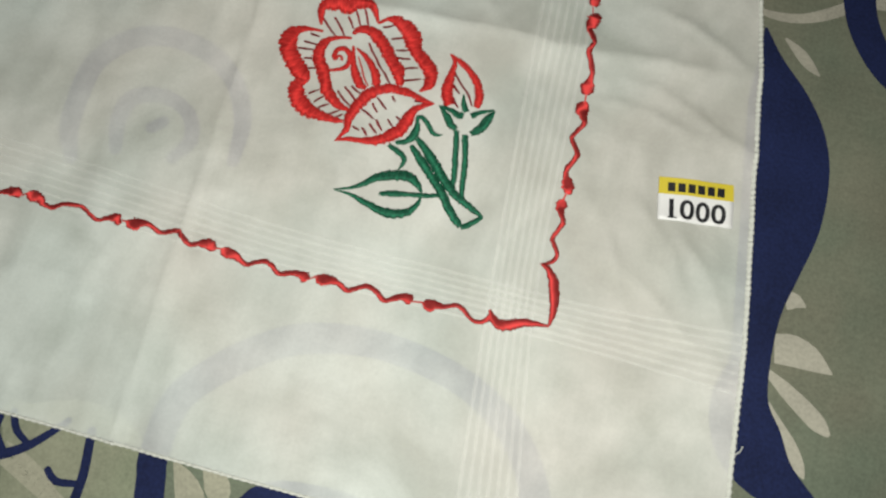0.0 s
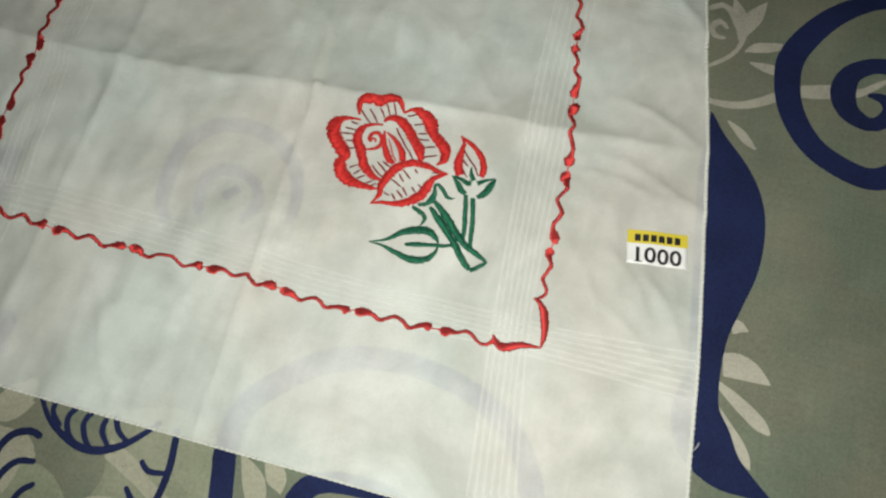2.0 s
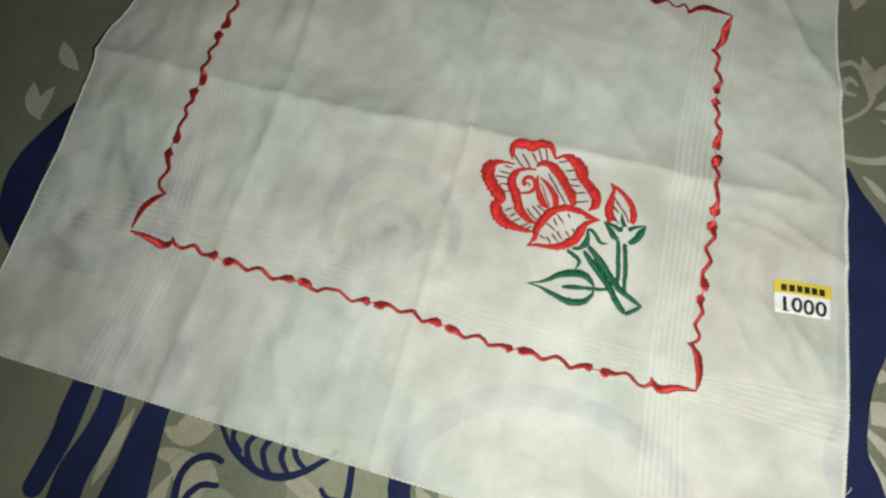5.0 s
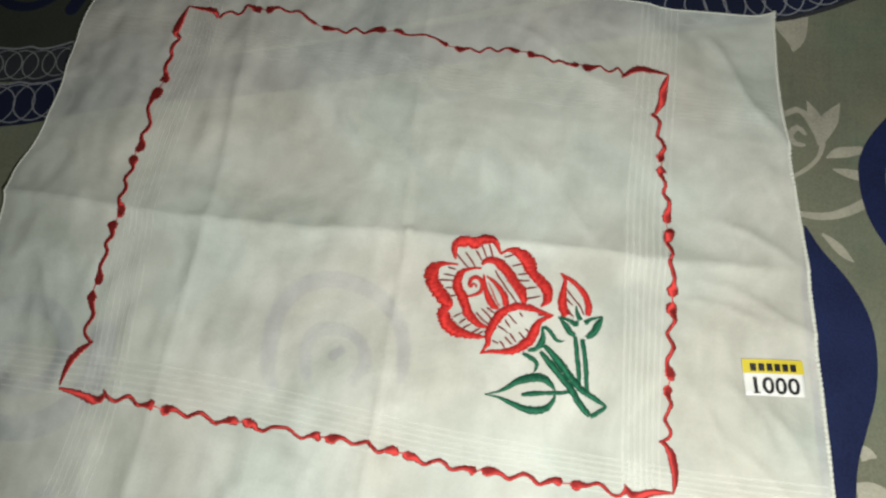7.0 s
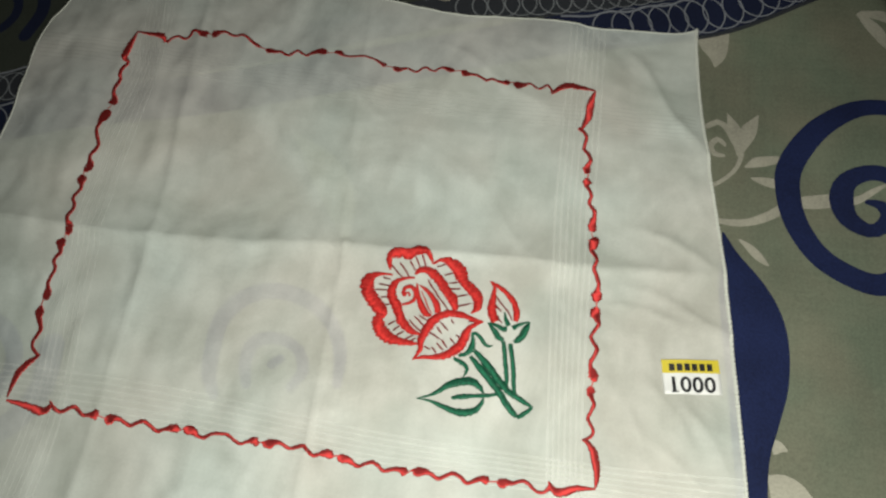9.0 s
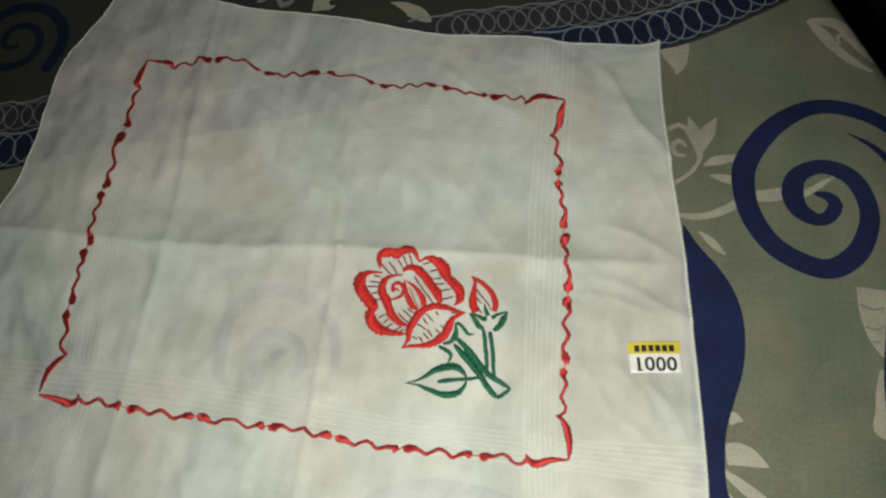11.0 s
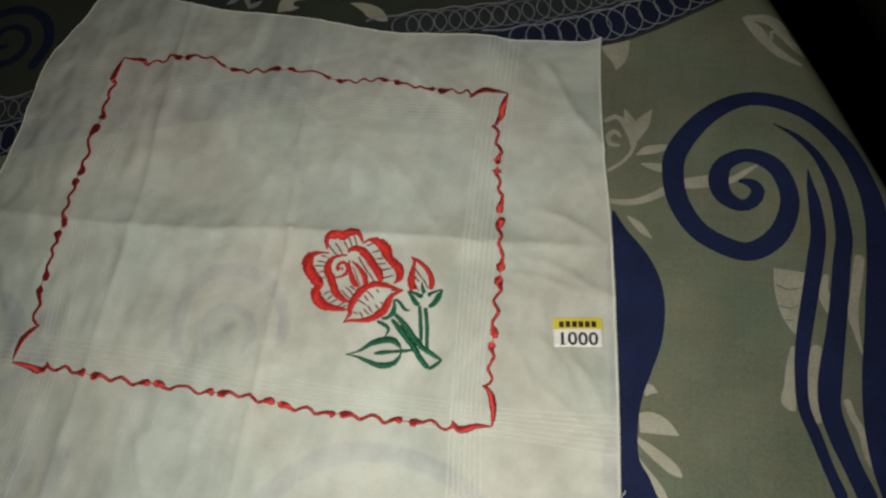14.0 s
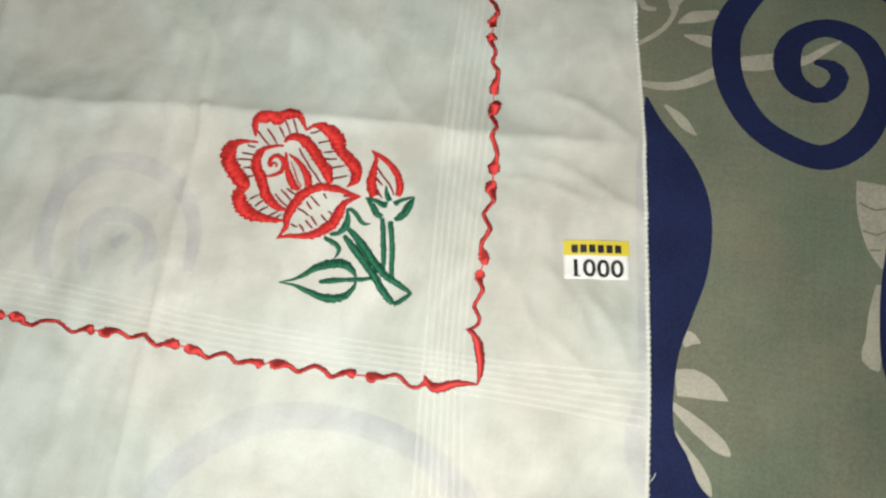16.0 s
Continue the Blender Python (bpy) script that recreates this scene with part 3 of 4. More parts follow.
printed("swirl_tail", [(-39.6, -88.6, 4.2), (-44.6, -79.2, 6.9), (-46.3, -66.6, 7.8), (-45.6, -51.8, 8.3), (-36.4, -39.6, 8.5), (-22.1, -34.8, 8.1), (-5.5, -37.9, 7.5), (6.8, -46.9, 6.7), (14.0, -60.2, 6.3), (15.5, -75.2, 4.4)], NAVY, "", 0.42)
printed("printed_swirl", spiral((-156, -93), 7, 38, 1.75, 2.0, 12), NAVY, "", 0.42)
printed("printed_swirl", spiral((-229, 112), 4, 33, 1.9, 1.2, 8, -1), INKBLUE, "", 0.5)
printed("printed_leaf", leaf_shape((-34, 52), (6, -6), 18, 0.1), TORCHSAGE, "soft pale sage leaf shape", 0.3)
printed("printed_wave", [(-186, -45, 6), (-193, -66, 12), (-196.8, -90, 18), (-190, -112, 18), (-176, -128, 12)], NAVY, "", 0.42)
for a, b, w, bow in (((-204, -62), (-218, -42), 8, 0.1), ((-205, -60), (-206, -42), 6, 0.1), ((-198, -30), (-215, -15), 8, 0.1)):
    printed("printed_leaf", leaf_shape(a, b, w, bow), CREAM, "", 0.3)
# the pale lily past the border
printed("lily_petal", [(-41.0, 153.4, 3.0), (-36.8, 158.6, 13.3), (-29.5, 162.5, 11.4), (-19.9, 165.6, 4.1)], LILY, "cream lily petal print on dark ground", 0.5, 2)
printed("lily_petal", [(-37.0, 190.6, 5.6), (-32.2, 180.3, 6.5), (-25.5, 172.4, 6.2), (-16.3, 167.8, 3.8), (-8.6, 166.3, 1.5)], LILY, "cream lily petal print on dark ground", 0.5, 2)
printed("lily_petal", [(-16.0, 192.0, 2.0), (-10.4, 179.0, 4.0), (-4.3, 169.1, 4.0), (-2.3, 162.7, 1.2)], LILY, "cream lily petal print on dark ground", 0.5, 2)
printed("lily_petal", [(-4.1, 192.7, 2.2), (-4.2, 184.7, 2.2), (-5.2, 177.8, 0.9)], LILY, "cream lily petal print on dark ground", 0.5, 2)
printed("lily_petal", [(23.7, 203, 5), (25.2, 186, 12.1), (20.8, 175.2, 12.0), (10.8, 170.3, 5.1), (1.0, 166.9, 1.5)], LILY, "cream lily petal print on dark ground", 0.5, 2)
printed("lily_petal", [(4.5, 161.2, 2.0), (13.4, 160.5, 6.7), (24.1, 156.5, 10.1), (31.5, 152.2, 6.3), (34.5, 150.5, 1.3)], LILY, "cream lily petal print on dark ground", 0.5, 2)
printed("printed_leaf", [(-81.7, 162.8, 3.1), (-78.5, 166.7, 4.6), (-75.8, 170.9, 1.0)], DIMRING, "", 0.5, 2)
printed("printed_leaf", [(-78.8, 156.5, 1.5), (-75.4, 159.4, 4.1), (-72.8, 162.1, 1.0)], DIMRING, "", 0.5, 2)
printed("printed_leaf", [(-71.4, 169.8, 2.4), (-67.5, 162.5, 3.2), (-62.7, 154.9, 3.1)], DIMRING, "", 0.5, 2)
printed("printed_leaf", [(-60.6, 156.1, 4.1), (-57.8, 158.3, 3.6), (-55.5, 160.9, 1.0)], DIMRING, "", 0.5, 2)
printed("printed_leaf", [(110.2, 210, 2.4), (110.6, 190.3, 2.8), (109.1, 181.2, 3.4), (105.8, 175.5, 3.1)], LILY, "", 0.5, 2)
printed("printed_leaf", [(-43.7, 179.6, 1.3), (-39.2, 174.7, 2.6), (-33.2, 169.9, 1.3)], LILY, "", 0.5, 2)
printed("lily_heart", [(-30, 160, 5), (-18, 161, 9), (-6, 160, 12), (6, 158, 9), (16, 154, 5)], OLIVE, "dark heart of the lily print", 0.56, 2)
printed("printed_leaf", [(-84, 150, 12), (-83, 165, 24), (-80, 182, 18)], DARKRING, "charcoal leaf print", 0.4)
printed("printed_wave", [(-48, 200, 12), (-48.1, 189.8, 8), (-49.8, 179.1, 11.5), (-53.6, 168.6, 11.8), (-58, 160.7, 4.9)], NAVY, "", 0.42)


# ---- the handkerchief ----
def on_line(table, v):
    return float(np.interp(v, [r[0] for r in table], [r[1] for r in table]))


RIGHT_EDGE = [(-176, 204), (-145, 202.4), (-82, 197.6), (-26, 193), (30, 187), (60, 182.3), (73, 181), (110, 177.5), (148.5, 174.5)]
LEFT_EDGE = [(-176, -179), (-150, -183), (-109, -184.2), (-70, -186.3), (-8, -192.5), (14, -188), (40, -186), (84, -190.3), (100, -188.5), (131, -175.5), (158, -169.8)]
TOP_EDGE = [(-171, 157.6), (-137, 157), (-98, 151.1), (-57, 148.9), (-15, 146.6), (13, 142.4), (45, 139.4), (75, 141), (102, 141.9), (121, 140.7), (160, 144.5), (169, 146.4), (174.5, 149)]


FOLD_LINE = [(-190, -18), (-158, -18), (-127, -18.6), (-95, -17.5), (-40, -13.5), (0, -8.5), (87, -4), (130, -3), (160, -1), (190, 2)]


def crease(d, height, width):
    return height * math.exp(-abs(d) / width)


# slack wrinkles: start, end, height, width
WRINKLES = [(138, 128, 186, 58, 2.2, 3.5), (146, -10, 196, -27, 2.0, 3.0), (148, -76, 194, -104, 1.8, 3.0), (157, -56, 176, -82, 2.0, 3.2), (139, -58, 162, -96, 2.1, 3.6), (170, -61, 194, -92, 1.9, 3.0), (134, -20, 188, -26, 1.6, 2.6),
            (150, 20, 186, 6, 1.6, 3.0), (40, 118, 96, 84, 1.8, 5.0), (-60, 80, -20, 28, 1.8, 5.0), (-30, 100, 18, 62, 1.7, 5.0), (-170, -40, -130, -96, 1.5, 4.0), (60, 40, 100, -4, 1.6, 4.5), (-60, -120, -30, -168, 1.3, 4.0), (20, -130, 90, -150, 1.2, 4.0)]


def cloth_height(x, y):
    """Millimetres: sharp fold lines across, softer ones down, and slack between."""
    fold = y - on_line(FOLD_LINE, x) - 0.8 * soft_noise(x, 0, 14, 5.0)
    h = crease(fold, 3.7 * min(1.0, max(0.2, (192 - x) / 26.0)), 9.0 if fold > 0 else 5.0) - 0.8 * mound(0, fold, 0, 26, 1, 14)
    down = x - (8.5 - 0.02 * (y + 90) if y < -5 else 3 - 0.08 * y)
    h += crease(down, 1.9 if y < -5 else 0.9, 3.6 if down < 0 else 1.5)
    h += crease(x - (-90 - 0.08 * max(0, y)), 1.4, 3.2)
    h += crease(x - 108, 0.4, 8) + crease(y - 62 - 0.03 * x, 0.6, 9) + crease(y + 96, 0.3, 10)
    ridge = -92 - x
    tall = 1 / (1 + math.exp(-(y - 36) / 4.0))
    h += 2.4 * tall * (max(0.0, 1 - ridge / 48.0) if ridge > 0 else math.exp(ridge / 7.0))
    for x0, y0, x1, y1, high, wide in WRINKLES:
        run = math.hypot(x1 - x0, y1 - y0)
        s = ((x - x0) * (x1 - x0) + (y - y0) * (y1 - y0)) / run
        if -10 < s < run + 10:
            d = ((x - x0) * (y1 - y0) - (y - y0) * (x1 - x0)) / run
            h += crease(d + 1.5 * math.sin(s / 9.0), high, wide) * max(0.0, math.sin(math.pi * (s + 10) / (run + 20)))
    return 1.8 + sheet_height(x, y) + h


def on_cloth(x, y, lift=0.0):
    slack = 0.8 * soft_noise(x, y, 60, 3.0) + 1.9 * (0.3 - abs(soft_noise(x, y * 0.7, 40, 9.0))) + 1.2 * (0.25 - abs(soft_noise(x * 1.3, y * 0.55, 19, 2.0))) + 0.7 * soft_noise(x * 1.4, y * 0.6, 13, 7.0) + 0.2 * soft_noise(x, y, 6, 4.0)
    return (x * MM, y * MM, (max(cloth_height(x, y) + slack, sheet_height(x, y) + 1.1) + lift) * MM)


def hanky_xy(u, v):
    """Plan of the cloth at u across and v up, both 0 to 1."""
    y_mid = -175.7 + v * 330
    left, right = on_line(LEFT_EDGE, min(y_mid, 158)), on_line(RIGHT_EDGE, min(y_mid, 148.5))
    x = left + (right - left) * u
    top = on_line(TOP_EDGE, x)
    return x, -175.7 + v * (top + 175.7)


kerchief = empty("handkerchief", "white cotton handkerchief with red rose embroidery spread on the bedsheet", "handkerchief")
bm = bmesh.new()
NU, NV = 220, 190
grid = [[bm.verts.new(on_cloth(*hanky_xy(i / NU, j / NV))) for j in range(NV + 1)] for i in range(NU + 1)]
for i in range(NU):
    for j in range(NV):
        bm.faces.new((grid[i][j], grid[i + 1][j], grid[i + 1][j + 1], grid[i][j + 1]))
part("cloth", bm, LAWN, kerchief, "thin creased white cotton lawn")

# rolled hem with overlock stitches that swell and pinch along it


def hem(line, width, swell):
    q, _ = glide(line, 0.55)
    rows = [(x, y, width * (1 + swell * math.sin(2.9 * 0.55 * k + 0.6 * math.sin(0.21 * k)))) for k, (x, y) in enumerate(q)]
    part("hem", ribbon(rows, on_cloth, 0.55, 0.05, 0.8, 4, 0.12, True, 0.3, 1.6, 0.45), HEM, kerchief, "rolled white hem with overlock stitches")


steps = np.linspace(0, 1, 40)
hem([hanky_xy(1, v) for v in steps], 1.6, 0.24)
hem([hanky_xy(0, v) for v in steps], 0.8, 0.2)
hem([hanky_xy(u, 0) for u in steps], 0.95, 0.25)
hem([hanky_xy(u, 1) for u in steps], 0.75, 0.2)

part("loose_thread", ribbon([(201.5, -129, 0.3), (203, -127.5, 0.3), (203.6, -125.5, 0.25)], on_cloth, 0.6, 0.3, 0.3, 3), HEM, kerchief, "loose white hem thread")

# raised stripes of thicker weave, in four bands
for k in range(7):
    f = k / 6
    bands = ([(105 + 19 * f, 139.6, 1.3), (106 + 19 * f, 60, 1.3), (107 + 18.5 * f, 14, 1.3), (113.5 + 15 * f, -88, 1.3), (121 + 19 * f, -174, 1.3)],
             [(-140 + 15 * f, 151, 0.8), (-130 + 15 * f, 88, 0.8), (-132 + 16 * f, -10, 0.8), (-121.5 + 16 * f, -105, 0.9), (-126 + 17 * f, -174, 0.9)],
             [(-183, -90 - 18 * f, 0.9), (-66, -88 - 18 * f, 0.9), (40, -94 - 15 * f, 1.0), (139, -94 - 14 * f, 1.1), (197.5, -91 - 19 * f, 1.1)],
             [(-188, 96 - 16 * f, 0.5), (-60, 92 - 15 * f, 0.5), (60, 88 - 15 * f, 0.5), (176, 92 - 15 * f, 0.5)])
    for n_band, rows in enumerate(bands):
        part("woven_stripe", ribbon(rows, on_cloth, 3.0, 0.12, 0.1, 2, 0.12), STRIPE if n_band in (0, 2) else FAINT, kerchief)


def stitched(name, rows, material, label="", dome=1.1, step=0.4, across=10, fat=1.1, full=4.2, crown=0.38):
    return part(name, ribbon([(x, y, w * fat + 0.15) for x, y, w in rows], on_cloth, step, 0.12, dome, across, 0.2, False, 0.06, full, crown), material, kerchief, label)


PETAL, BUD, GREENERY = "red satin-stitched petal outline", "red satin-stitched rosebud outline", "dark green satin stitching"
stitched("petal_stitching", [(30.6, -17.5, 0.6), (29.3, -13.8, 1.9), (29.3, -10.7, 2.8), (31.6, -9, 3.8), (35.1, -8.4, 3.7), (38.6, -8.5, 3.8), (41.1, -6.6, 3.5), (44.7, -5.5, 3.6), (47.3, -6.4, 2.2), (49.2, -8.9, 1.5), (50.7, -11.8, 0.4)], RED, PETAL, fat=1.22)
stitched("petal_stitching", [(32.1, -19.7, 0.7), (27.2, -19.9, 1.2), (23.2, -21, 2.8), (20.7, -24.2, 5.1), (21.5, -29.2, 5.2), (24.4, -32.9, 5.2), (27.5, -36.1, 5), (30.9, -38.4, 3.8), (32.8, -39, 1.1)], RED, PETAL, fat=1.22)
stitched("petal_stitching", [(32.6, -38.6, 1.2), (29.6, -41.2, 3.4), (29.4, -44.5, 4.7), (31.9, -48.3, 4.9), (36.5, -51, 4.2), (41.4, -51.7, 2.8), (46.5, -51.7, 1.7), (49.2, -51.5, 0.6)], RED, PETAL, fat=1.22)
stitched("petal_stitching", [(50.6, -11.6, 0.7), (54.3, -9.4, 1.4), (58.8, -10, 3.6), (63.2, -12.6, 5), (65.5, -16.5, 4.7), (67.3, -19.1, 3.9), (70.9, -21.5, 4.3), (74.2, -25.2, 4.2), (74.7, -29.3, 3.5), (73.3, -32, 1.6), (72.1, -33.5, 0.5)], RED, PETAL, fat=1.22)
stitched("petal_stitching", [(43, -19.8, 0.7), (38.3, -20.7, 1.2), (34.6, -22.8, 2), (32.9, -27, 3.5), (34, -31.3, 3.6), (36.5, -34.6, 3.8), (38.5, -38.8, 3.6), (40.5, -42.1, 3.7), (42.9, -44.4, 3.3), (45.9, -46.1, 2.2), (50, -47, 0.8)], RED, PETAL, fat=1.22)
stitched("petal_stitching", [(41.6, -29.5, 0.8), (41.9, -28.3, 0.6), (40.4, -27.7, 0.7), (39.4, -29.2, 1.2), (38.6, -27.5, 1.3), (39.6, -25.1, 1.5), (42.1, -24.7, 1.6), (44.3, -26.6, 1.6), (44.7, -29.4, 1.6), (43.4, -31.9, 1.3), (40.5, -33.5, 1), (38.1, -34.1, 0.5)], RED, PETAL, fat=1.22)
stitched("petal_stitching", [(44.4, -22.6, 0.6), (46.1, -28.5, 1.6), (48, -32.7, 2.4), (50.9, -36.6, 2.5), (53.6, -37.7, 1.1)], RED, PETAL, fat=1.22)
stitched("petal_stitching", [(45.8, -23.1, 0.5), (49.1, -24.9, 1.3), (52.1, -27.6, 1.8), (55, -31.1, 2.4), (56.3, -34, 2.3), (56, -36.1, 1.8)], RED, PETAL, fat=1.22)
stitched("petal_stitching", [(47.1, -25.9, 0.2), (49.6, -30, 0.4), (51.9, -34.2, 0.4), (54.1, -36.6, 0.4)], RED, PETAL, fat=1.22)
stitched("petal_stitching", [(43, -18.3, 1), (44.4, -15.9, 2.1), (47.3, -15.1, 2.9), (50.8, -16, 3.6), (55.1, -19.8, 3.9), (58.9, -23.9, 3.9), (62.2, -27.4, 3.9), (63.9, -30.8, 3), (64.4, -33.1, 1.8)], RED, PETAL, fat=1.22)
stitched("petal_stitching", [(48.2, -59.4, 0.2), (50.9, -54.4, 1.8), (50.7, -50.1, 2.7), (51.8, -45.9, 3.2), (54, -41.3, 3.4), (57, -37.4, 3.1), (61.5, -35, 2.8), (65.6, -34.6, 2.7), (70, -35.2, 2.1), (74.5, -36.4, 1.6), (78.5, -36.6, 0.3)], RED, PETAL, fat=1.22)
stitched("petal_stitching", [(48.1, -59.2, 0.2), (52.4, -57.5, 1.3), (57.4, -56.8, 1.7), (62.2, -55.5, 2.8), (66.5, -52.5, 3.4), (69.6, -48.7, 3.7), (70.9, -44.4, 3.4), (72, -40.9, 2.3), (75.1, -38.4, 1.5), (78.5, -36.6, 0.3)], RED, PETAL, fat=1.22)
stitched("bud_stitching", [(79, -16, 0.2), (81.5, -19.1, 1.1), (81.5, -23.8, 2.2), (81.4, -29.1, 3.2), (82.5, -33.4, 3.4), (84.2, -36, 2.2)], RED, BUD, fat=1.22)
stitched("bud_stitching", [(79.5, -16.1, 0.3), (83.4, -18.2, 1.5), (87.2, -20.7, 1.9), (90.9, -24.4, 2.4), (92.9, -28.5, 2.5), (93.5, -32.2, 2.5), (93.2, -34.5, 1.4)], RED, BUD, fat=1.22)


def veins(*strokes):
    """Thin dark running stitches inside a petal, each from one point to another."""
    for x0, y0, x1, y1 in strokes:
        bow, dx, dy = random.uniform(-0.25, 0.25), (x1 - x0) * 0.14, (y1 - y0) * 0.14
        x0, y0, x1, y1 = x0 - dx, y0 - dy, x1 + dx, y1 + dy
        stitched("vein_stitch", [(x0, y0, 0.6), ((x0 + x1) / 2 + bow, (y0 + y1) / 2 + bow, 0.65), (x1, y1, 0.4)], MAROON, "", 0.2, 0.6, 2)


veins((31.2, -15.2, 36.3, -19.9), (35.2, -14, 39.9, -19.6), (39.6, -12.2, 42.1, -15.6), (41.3, -8.9, 44, -13.4), (45.1, -8.7, 47.3, -13.6))
veins((28.1, -21.5, 31.1, -22), (26.8, -25.1, 31.6, -25.5), (25.6, -28.1, 31.4, -27.7), (28.7, -31.5, 32, -31), (30.2, -35.5, 33.1, -34.6))
veins((34.4, -44.3, 36.9, -42.6), (37.2, -47, 39.3, -44.8), (39.4, -48.8, 42, -46.9), (43, -50.5, 46.4, -47.9), (45.9, -50.9, 47.8, -49.2))
veins((53.1, -12.6, 56.4, -11.3), (57.4, -16.3, 61.1, -14.6), (60.3, -20, 63.8, -18.9), (61.4, -22.6, 65.1, -22), (64.3, -26.1, 68.6, -24.7), (66.1, -30.4, 70.7, -28.7))
veins((50, -20.5, 54.1, -25.6), (54.1, -25.6, 58.1, -30), (58.1, -30, 61.1, -33.5), (44.5, -41.4, 49.4, -45), (46.4, -39.3, 51.2, -43.3), (48.6, -38.1, 52.2, -40))
veins((54.7, -45.9, 58.7, -47.7), (57.4, -42.4, 59.5, -44.8), (58.7, -39.9, 62.1, -42.8), (63.4, -37.8, 64.6, -39.3), (53.1, -52.5, 55.3, -53.2), (56.3, -52.4, 58.4, -54.5), (58.6, -50.2, 61.4, -52.6), (60.5, -48.2, 63, -51.1), (64.3, -46.9, 66.5, -48.9), (66.9, -45, 69.5, -46.9), (71.7, -37.5, 74.7, -37.2))
veins((83, -23.4, 88.8, -29.6), (88.8, -29.6, 91.3, -33.7), (83.4, -27.9, 85.9, -30.3), (84.7, -32.9, 86.9, -35.9))
stitched("stem_stitching", [(74.6, -53.7, 1.3), (79.5, -58.4, 2.4), (84.3, -63.2, 2.4), (89.2, -68.1, 2.4), (92.7, -72.3, 2.4), (95.8, -75.5, 2.4), (98.9, -78.2, 1.5)], GREEN, GREENERY, fat=1.22)
stitched("stem_stitching", [(75.9, -50.6, 1.5), (80.4, -54.5, 2.4), (86.1, -60.3, 2.9), (90.3, -64.6, 2.6), (94.1, -67.6, 2.5), (98.8, -69.9, 2), (103.4, -72.2, 1.3), (105.3, -73.4, 0.7)], GREEN, GREENERY, fat=1.22)
stitched("stem_stitching", [(99, -78.6, 1.5), (101.5, -76.7, 1.5), (104, -74.5, 1.3), (105.4, -73.2, 0.6)], GREEN, GREENERY, fat=1.22)
stitched("stem_stitching", [(88.8, -44.8, 1.5), (90.1, -50.6, 1.7), (91.3, -56.7, 1.7), (92.5, -62.9, 1.5), (92.6, -65.6, 0.9)], GREEN, GREENERY, fat=1.22)
stitched("stem_stitching", [(92.1, -45.5, 1.9), (93.7, -51.6, 1.7), (95, -57.7, 1.7), (95.8, -63.9, 1.6), (97.2, -69.4, 1.1)], GREEN, GREENERY, fat=1.22)
stitched("calyx_stitching", [(80.5, -36.7, 0.4), (83.8, -40, 1.9), (86.1, -43, 2.2), (88.7, -44.4, 1.6)], GREEN, GREENERY, fat=1.22)
stitched("calyx_stitching", [(81.5, -36.7, 0.7), (85.4, -37.9, 1.6), (88.4, -39.2, 1.9), (89.2, -37.6, 1)], GREEN, GREENERY, fat=1.22)
stitched("calyx_stitching", [(87.8, -30.6, 0.4), (88.8, -34.3, 1.5), (90.5, -37.1, 1.6)], GREEN, GREENERY, fat=1.22)
stitched("calyx_stitching", [(100.1, -33.9, 0.4), (98.3, -38, 2.7), (96.7, -41.7, 2.5), (93.7, -44.5, 1.4)], GREEN, GREENERY, fat=1.22)
stitched("calyx_stitching", [(92.2, -37.9, 1.8), (95.2, -35.7, 1.2), (99.7, -33.8, 0.5)], GREEN, GREENERY, fat=1.22)
stitched("leaf_stitching", [(52.9, -76.4, 0.2), (58.4, -74.4, 0.8), (62.7, -71.6, 1.6), (66.9, -68.3, 2.5), (72.3, -65.9, 3.2), (77.3, -65.4, 3.1), (81.1, -67.9, 1.7), (82.9, -70.1, 0.6)], GREEN, GREENERY, fat=1.22)
stitched("leaf_stitching", [(53.3, -76.5, 0.2), (59.1, -76.7, 0.9), (64.6, -78.2, 1.7), (70.2, -79.7, 2.4), (75.3, -79.9, 2.6), (79.8, -78.1, 2.3), (82.5, -74.5, 1.3), (83, -71.4, 0.6)], GREEN, GREENERY, fat=1.22)
stitched("leaf_stitching", [(68.6, -74.1, 0.8), (72.4, -73.1, 2), (77.1, -72, 1.5), (82.9, -71, 1.4), (87.7, -70, 1.2), (91.3, -68.5, 1)], GREEN, GREENERY, fat=1.22)
stitched("sepal_stitching", [(69, -54.3, 1), (72.7, -52.5, 1.7), (74.8, -48.7, 2.4), (74.6, -45.1, 1.3), (73.9, -43.2, 0.8)], GREEN, GREENERY, fat=1.22)
stitched("sepal_stitching", [(73.6, -43, 0.8), (75.8, -42.8, 1.4), (78.2, -44.6, 1.5), (80.6, -47.3, 1.3), (82.8, -47.9, 0.8), (84.5, -47.4, 0.2)], GREEN, GREENERY, fat=1.22)
stitched("sepal_stitching", [(67, -55.8, 1.2), (69.7, -56.8, 1.7), (72.5, -58, 1.7), (73.7, -59.9, 1.3), (73.3, -62.2, 0.8), (72.5, -63.8, 0.2)], GREEN, GREENERY, fat=1.22)
stitched("corner_stitching", [(-132.8, -104.9, 0.9), (-123.7, -105.8, 2.6), (-114.6, -107.3, 3.4), (-111.4, -103.3, 1.1)], CORD, "red satin-stitched corner scroll", 0.4, full=1.6, crown=0.35)
stitched("corner_stitching", [(115.4, -103.8, 0.8), (118, -106.8, 2.6), (121.5, -107.4, 3.2), (127.9, -104.7, 2.4), (135.8, -103.8, 0.6)], CORD, "red satin-stitched corner scroll", 0.4, full=1.6, crown=0.35)
